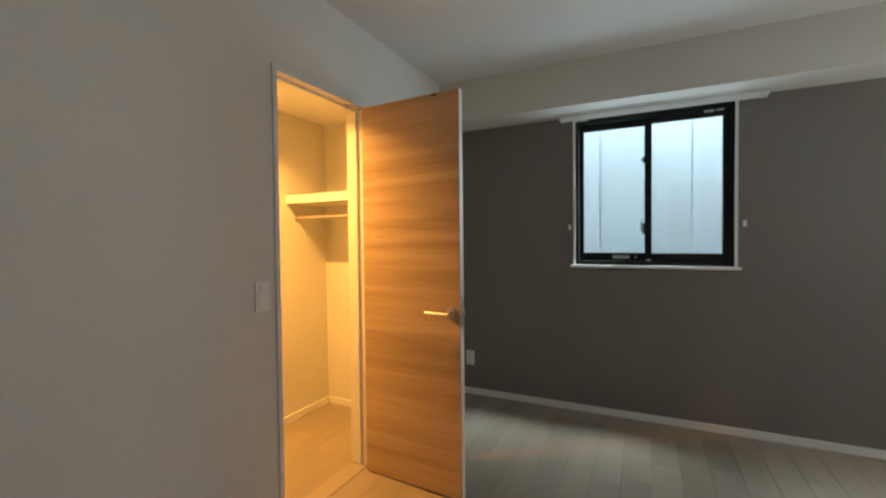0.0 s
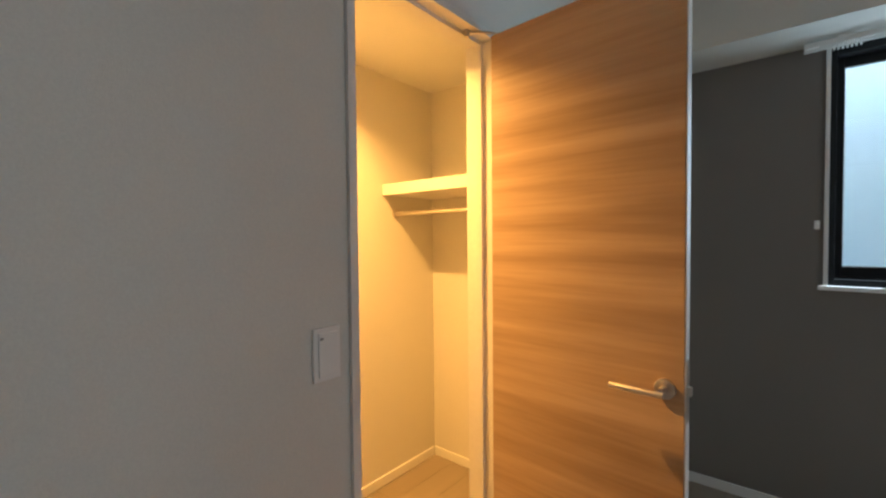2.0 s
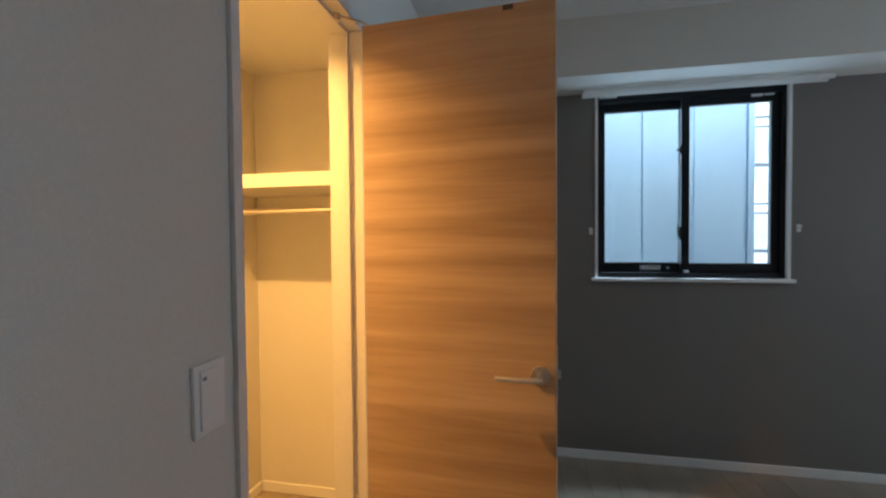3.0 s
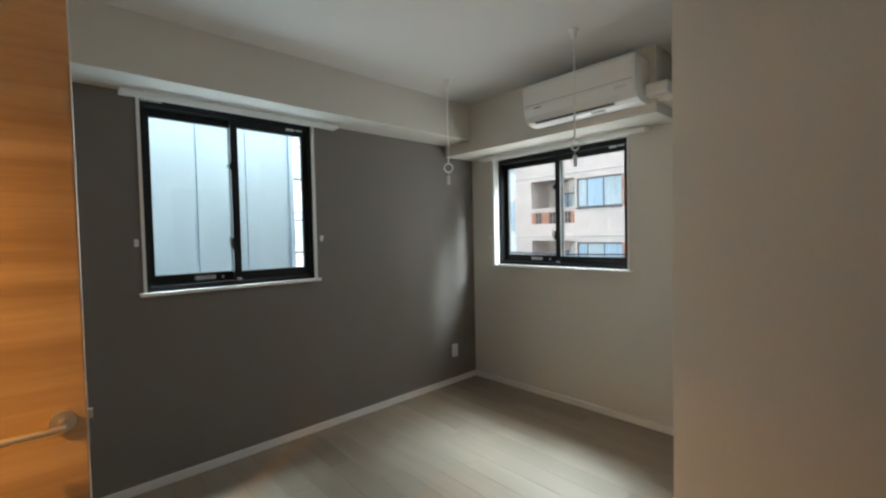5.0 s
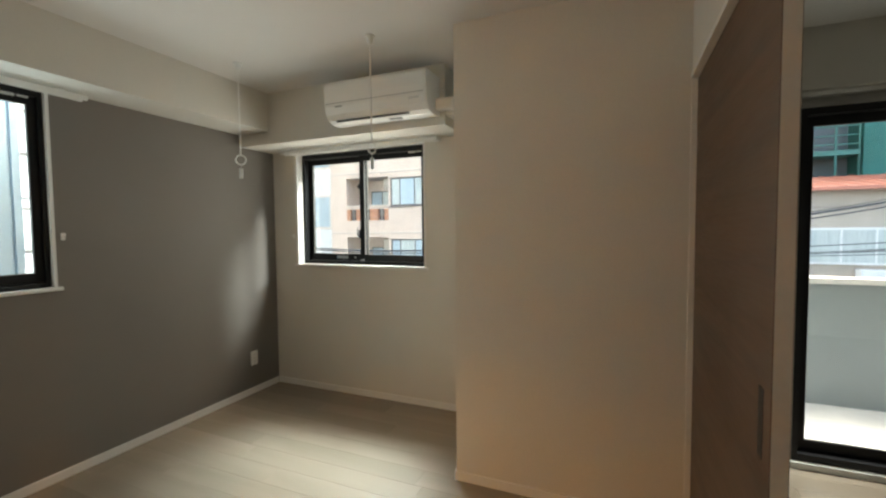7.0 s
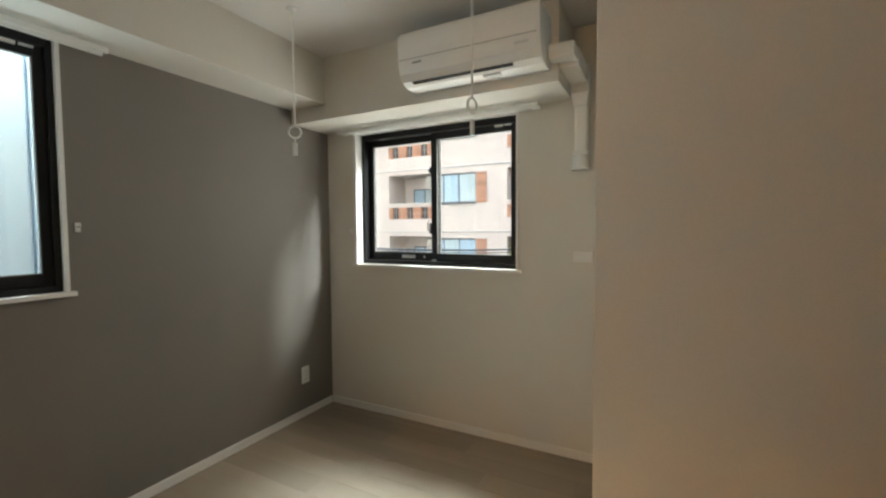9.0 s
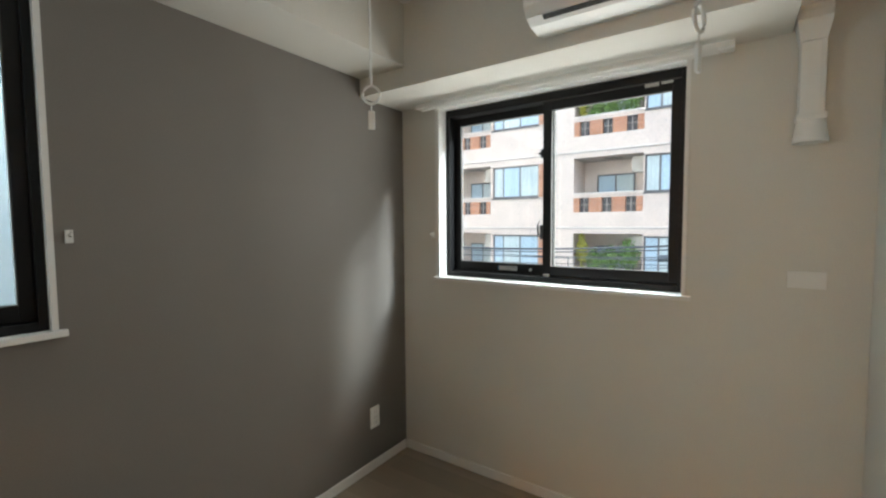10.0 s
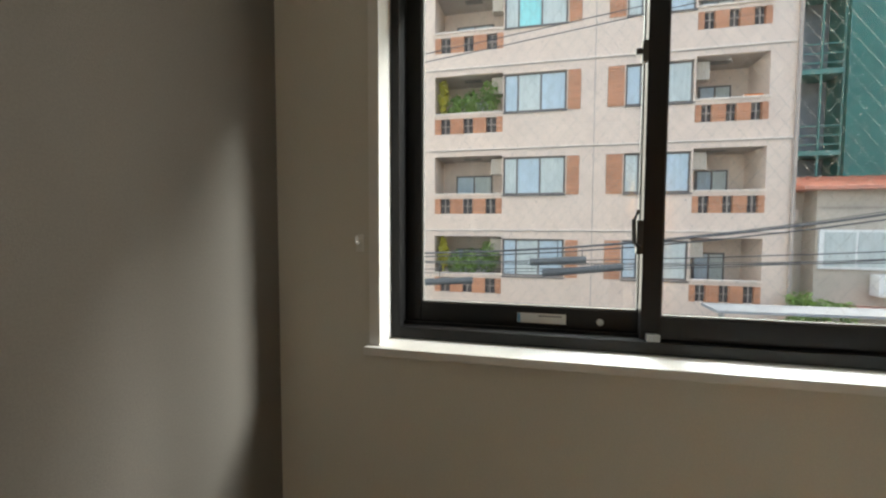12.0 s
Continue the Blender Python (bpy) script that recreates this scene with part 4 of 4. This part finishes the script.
def white_house():
    h = thing("white_building", pose(0, 0, 0), "white rendered building seen past the neighbouring house", "building")
    part("wall", box(-3.0, 9.0, 13.0, 22.0, -8.0, 14.0), WHITE_RENDER, h)
    part("roof", box(-3.1, 9.1, 12.9, 22.1, 14.001, 14.3), FACADE_BAND, h)
    for k in range(8):
        part("ledge", box(-3.0, 9.0, 12.9, 12.999, -6.0 + 2.8 * k, -5.85 + 2.8 * k), WHITE_RENDER, h)
        w = part("window", box(3.2, 5.2, 12.95, 12.999, -4.8 + 2.8 * k, -3.5 + 2.8 * k), FAR_FRAME, h)
        part("pane", box(3.28, 5.12, 12.935, 12.949, -4.72 + 2.8 * k, -3.58 + 2.8 * k), CURTAIN, w)


white_house()

# street far below, sheet of ground
setting("ground", box(-60, 120, -120, 120, -9.6, -7.0), ASPHALT, "dark asphalt street level", "ground")

# lean-to roof over the street side
ca = thing("canopy_roof", pose(0, 0, 0), "pale corrugated canopy roof beneath the window", "roof")
part("sheet", prism([(-10.2, -0.51), (-4.4, -0.56), (-4.4, -0.50), (-10.2, -0.45)], 9.6, 10.6), CANOPY, ca)
part("post", rod((9.9, -4.6, -7.0), (9.9, -4.6, -0.51), 0.06), CONCRETE, ca)
part("post", rod((9.9, -9.4, -7.0), (9.9, -9.4, -0.46), 0.06), CONCRETE, ca)


def sagging(name, a, b, sag, r, label):
    a, b = Vector(a), Vector(b)
    pts = [a.lerp(b, k / 16) - Vector((0, 0, sag * 4 * (k / 16) * (1 - k / 16))) for k in range(17)]
    c = thing(name, pose(0, 0, 0), label, "cable", "overhead street cables")
    part("strand", tube(pts, r, 6), CABLE, c)
    return c


for k, (za, zb, sag, r) in enumerate(((1.08, 2.91, 1.20, 0.024), (1.02, 2.80, 1.20, 0.016), (0.98, 2.98, 1.18, 0.010), (0.45, 1.30, 0.35, 0.012),
                                      (0.30, 1.22, 0.40, 0.010), (0.55, 0.92, 0.30, 0.010), (0.10, 1.20, 0.36, 0.009), (0.70, 1.05, 0.42, 0.008))):
    sagging("overhead_cable", (8.0 + 0.05 * k, 11.0, za + 0.10), (8.0 + 0.05 * k, -13.0, zb + 0.16), sag, r, "dark overhead cable strung along the street")
sagging("overhead_cable", (8.4, 11.0, 4.3), (8.4, -13.0, 7.2), 0.2, 0.010, "thin overhead wire above the street")
sagging("overhead_cable", (8.4, 11.0, 4.1), (8.4, -13.0, 7.05), 0.2, 0.010, "thin overhead wire above the street")
for y0, y1, z0, z1 in ((2.30, 0.85, 0.10, 0.20), (-0.60, -2.15, 0.40, 0.56), (-0.35, -1.45, 0.62, 0.69)):
    c = thing("cable_closure", pose(0, 0, 0), "dark grey cable splice closure on overhead lines", "cable box", "cable closures on the lines")
    part("case", tube([(8.0, y0, z0), (8.0, y0 + (y1 - y0) * 0.04, z0 + 0.005), (8.0, y0 + (y1 - y0) * 0.96, z1), (8.0, y1, z1)], 0.075, 8), CLOSURE, c)
    part("hanger", rod((8.0, (y0 + y1) / 2, (z0 + z1) / 2), (8.0, (y0 + y1) / 2, (z0 + z1) / 2 + 0.45), 0.01, 5), CABLE, c)


def neighbour():
    """The house next door, close by the grey wall's window, clad in upright panels."""
    h = thing("neighbour_house", pose(0, 0, 0), "neighbouring house clad in pale upright siding panels", "house")
    y = 0.85
    part("wall", box(-9, -1.40, y + 0.012, y + 8, -7.0, 9.0), SIDING, h)
    part("roof", box(-9.1, -1.3, y - 0.05, y + 8.1, 9.001, 9.2), FACADE_BAND, h)
    k = 0
    x = -2.158 + 0.358 * 2
    while x > -6.5:
        part("panel", box(x - 0.351, x - 0.004, y, y + 0.0115, -6.9, 8.9, 0.003), SIDING, h)
        x -= 0.358
    part("corner_trim", box(-1.436, -1.395, y - 0.008, y + 0.05, -6.9, 8.9), SIDING, h)


neighbour()


def balcony():
    b = thing("balcony", pose(0, 0, 0), "balcony with grey panel parapet and pale floor", "balcony")
    part("floor_slab", box(0.201, 1.35, -6.2, -3.3, -0.25, -0.02), CONCRETE, b, "pale concrete floor")
    part("parapet", box(1.20, 1.32, -6.2, -3.3, -0.0195, 0.93), PARAPET, b, "plain grey panel")
    part("coping", box(1.17, 1.35, -6.2, -3.3, 0.931, 0.975, 0.006), CONCRETE, b, "pale metal coping")
    part("side_wall", box(0.201, 1.35, -3.299, -3.18, -0.25, 2.6), CONCRETE, b)


balcony()
setting("roof_slab", box(-4.6, 0.2, -7.4, 0.2, CEIL + 0.201, CEIL + 0.5), CONCRETE, "concrete slab over the rooms", "roof")

# ---- floor boards, last ----
floor = setting("floor", box(LEFT - 0.95, 0.2, END_Y - 0.1, 0.2, -0.20, -0.012), JOINT, "pale oak plank flooring", "floor")
BW, BL, GAP = 0.145, 1.18, 0.0007


def boards(x0, x1, y0, y1, seed):
    """Rows of planks lying along y, joints staggered."""
    rng = random.Random(seed)
    shared = {}
    n = int(math.ceil((x1 - x0) / BW))
    for i in range(n):
        a, b = x0 + i * BW, min(x0 + (i + 1) * BW, x1)
        at = y0 - rng.random() * BL
        while at < y1:
            lo, hi = max(at, y0), min(at + BL, y1)
            if hi - lo > 0.02:
                key = (round(b - a, 4), round(hi - lo, 4))
                if key not in shared:
                    bm = box(0, b - a - GAP, 0, hi - lo - GAP, -0.011, 0.0)
                    me = bpy.data.meshes.new("floor_board")
                    top = [e for e in bm.edges if all(v.co.z > -0.001 for v in e.verts)]
                    bmesh.ops.bevel(bm, geom=top, offset=0.0008, segments=1, affect='EDGES')
                    bm.to_mesh(me)
                    bm.free()
                    me.materials.append(FLOORING)
                    shared[key] = me
                ob = new("floor_board", shared[key])
                ob.location = (a, lo, 0.0)
                ob.parent = floor
            at += BL


boards(LEFT, 0.0, -3.15, 0.0, 1)
boards(LEFT - 0.84, LEFT, -2.35, -0.64, 2)
boards(LEFT, 0.0, -5.2, -3.15, 3)
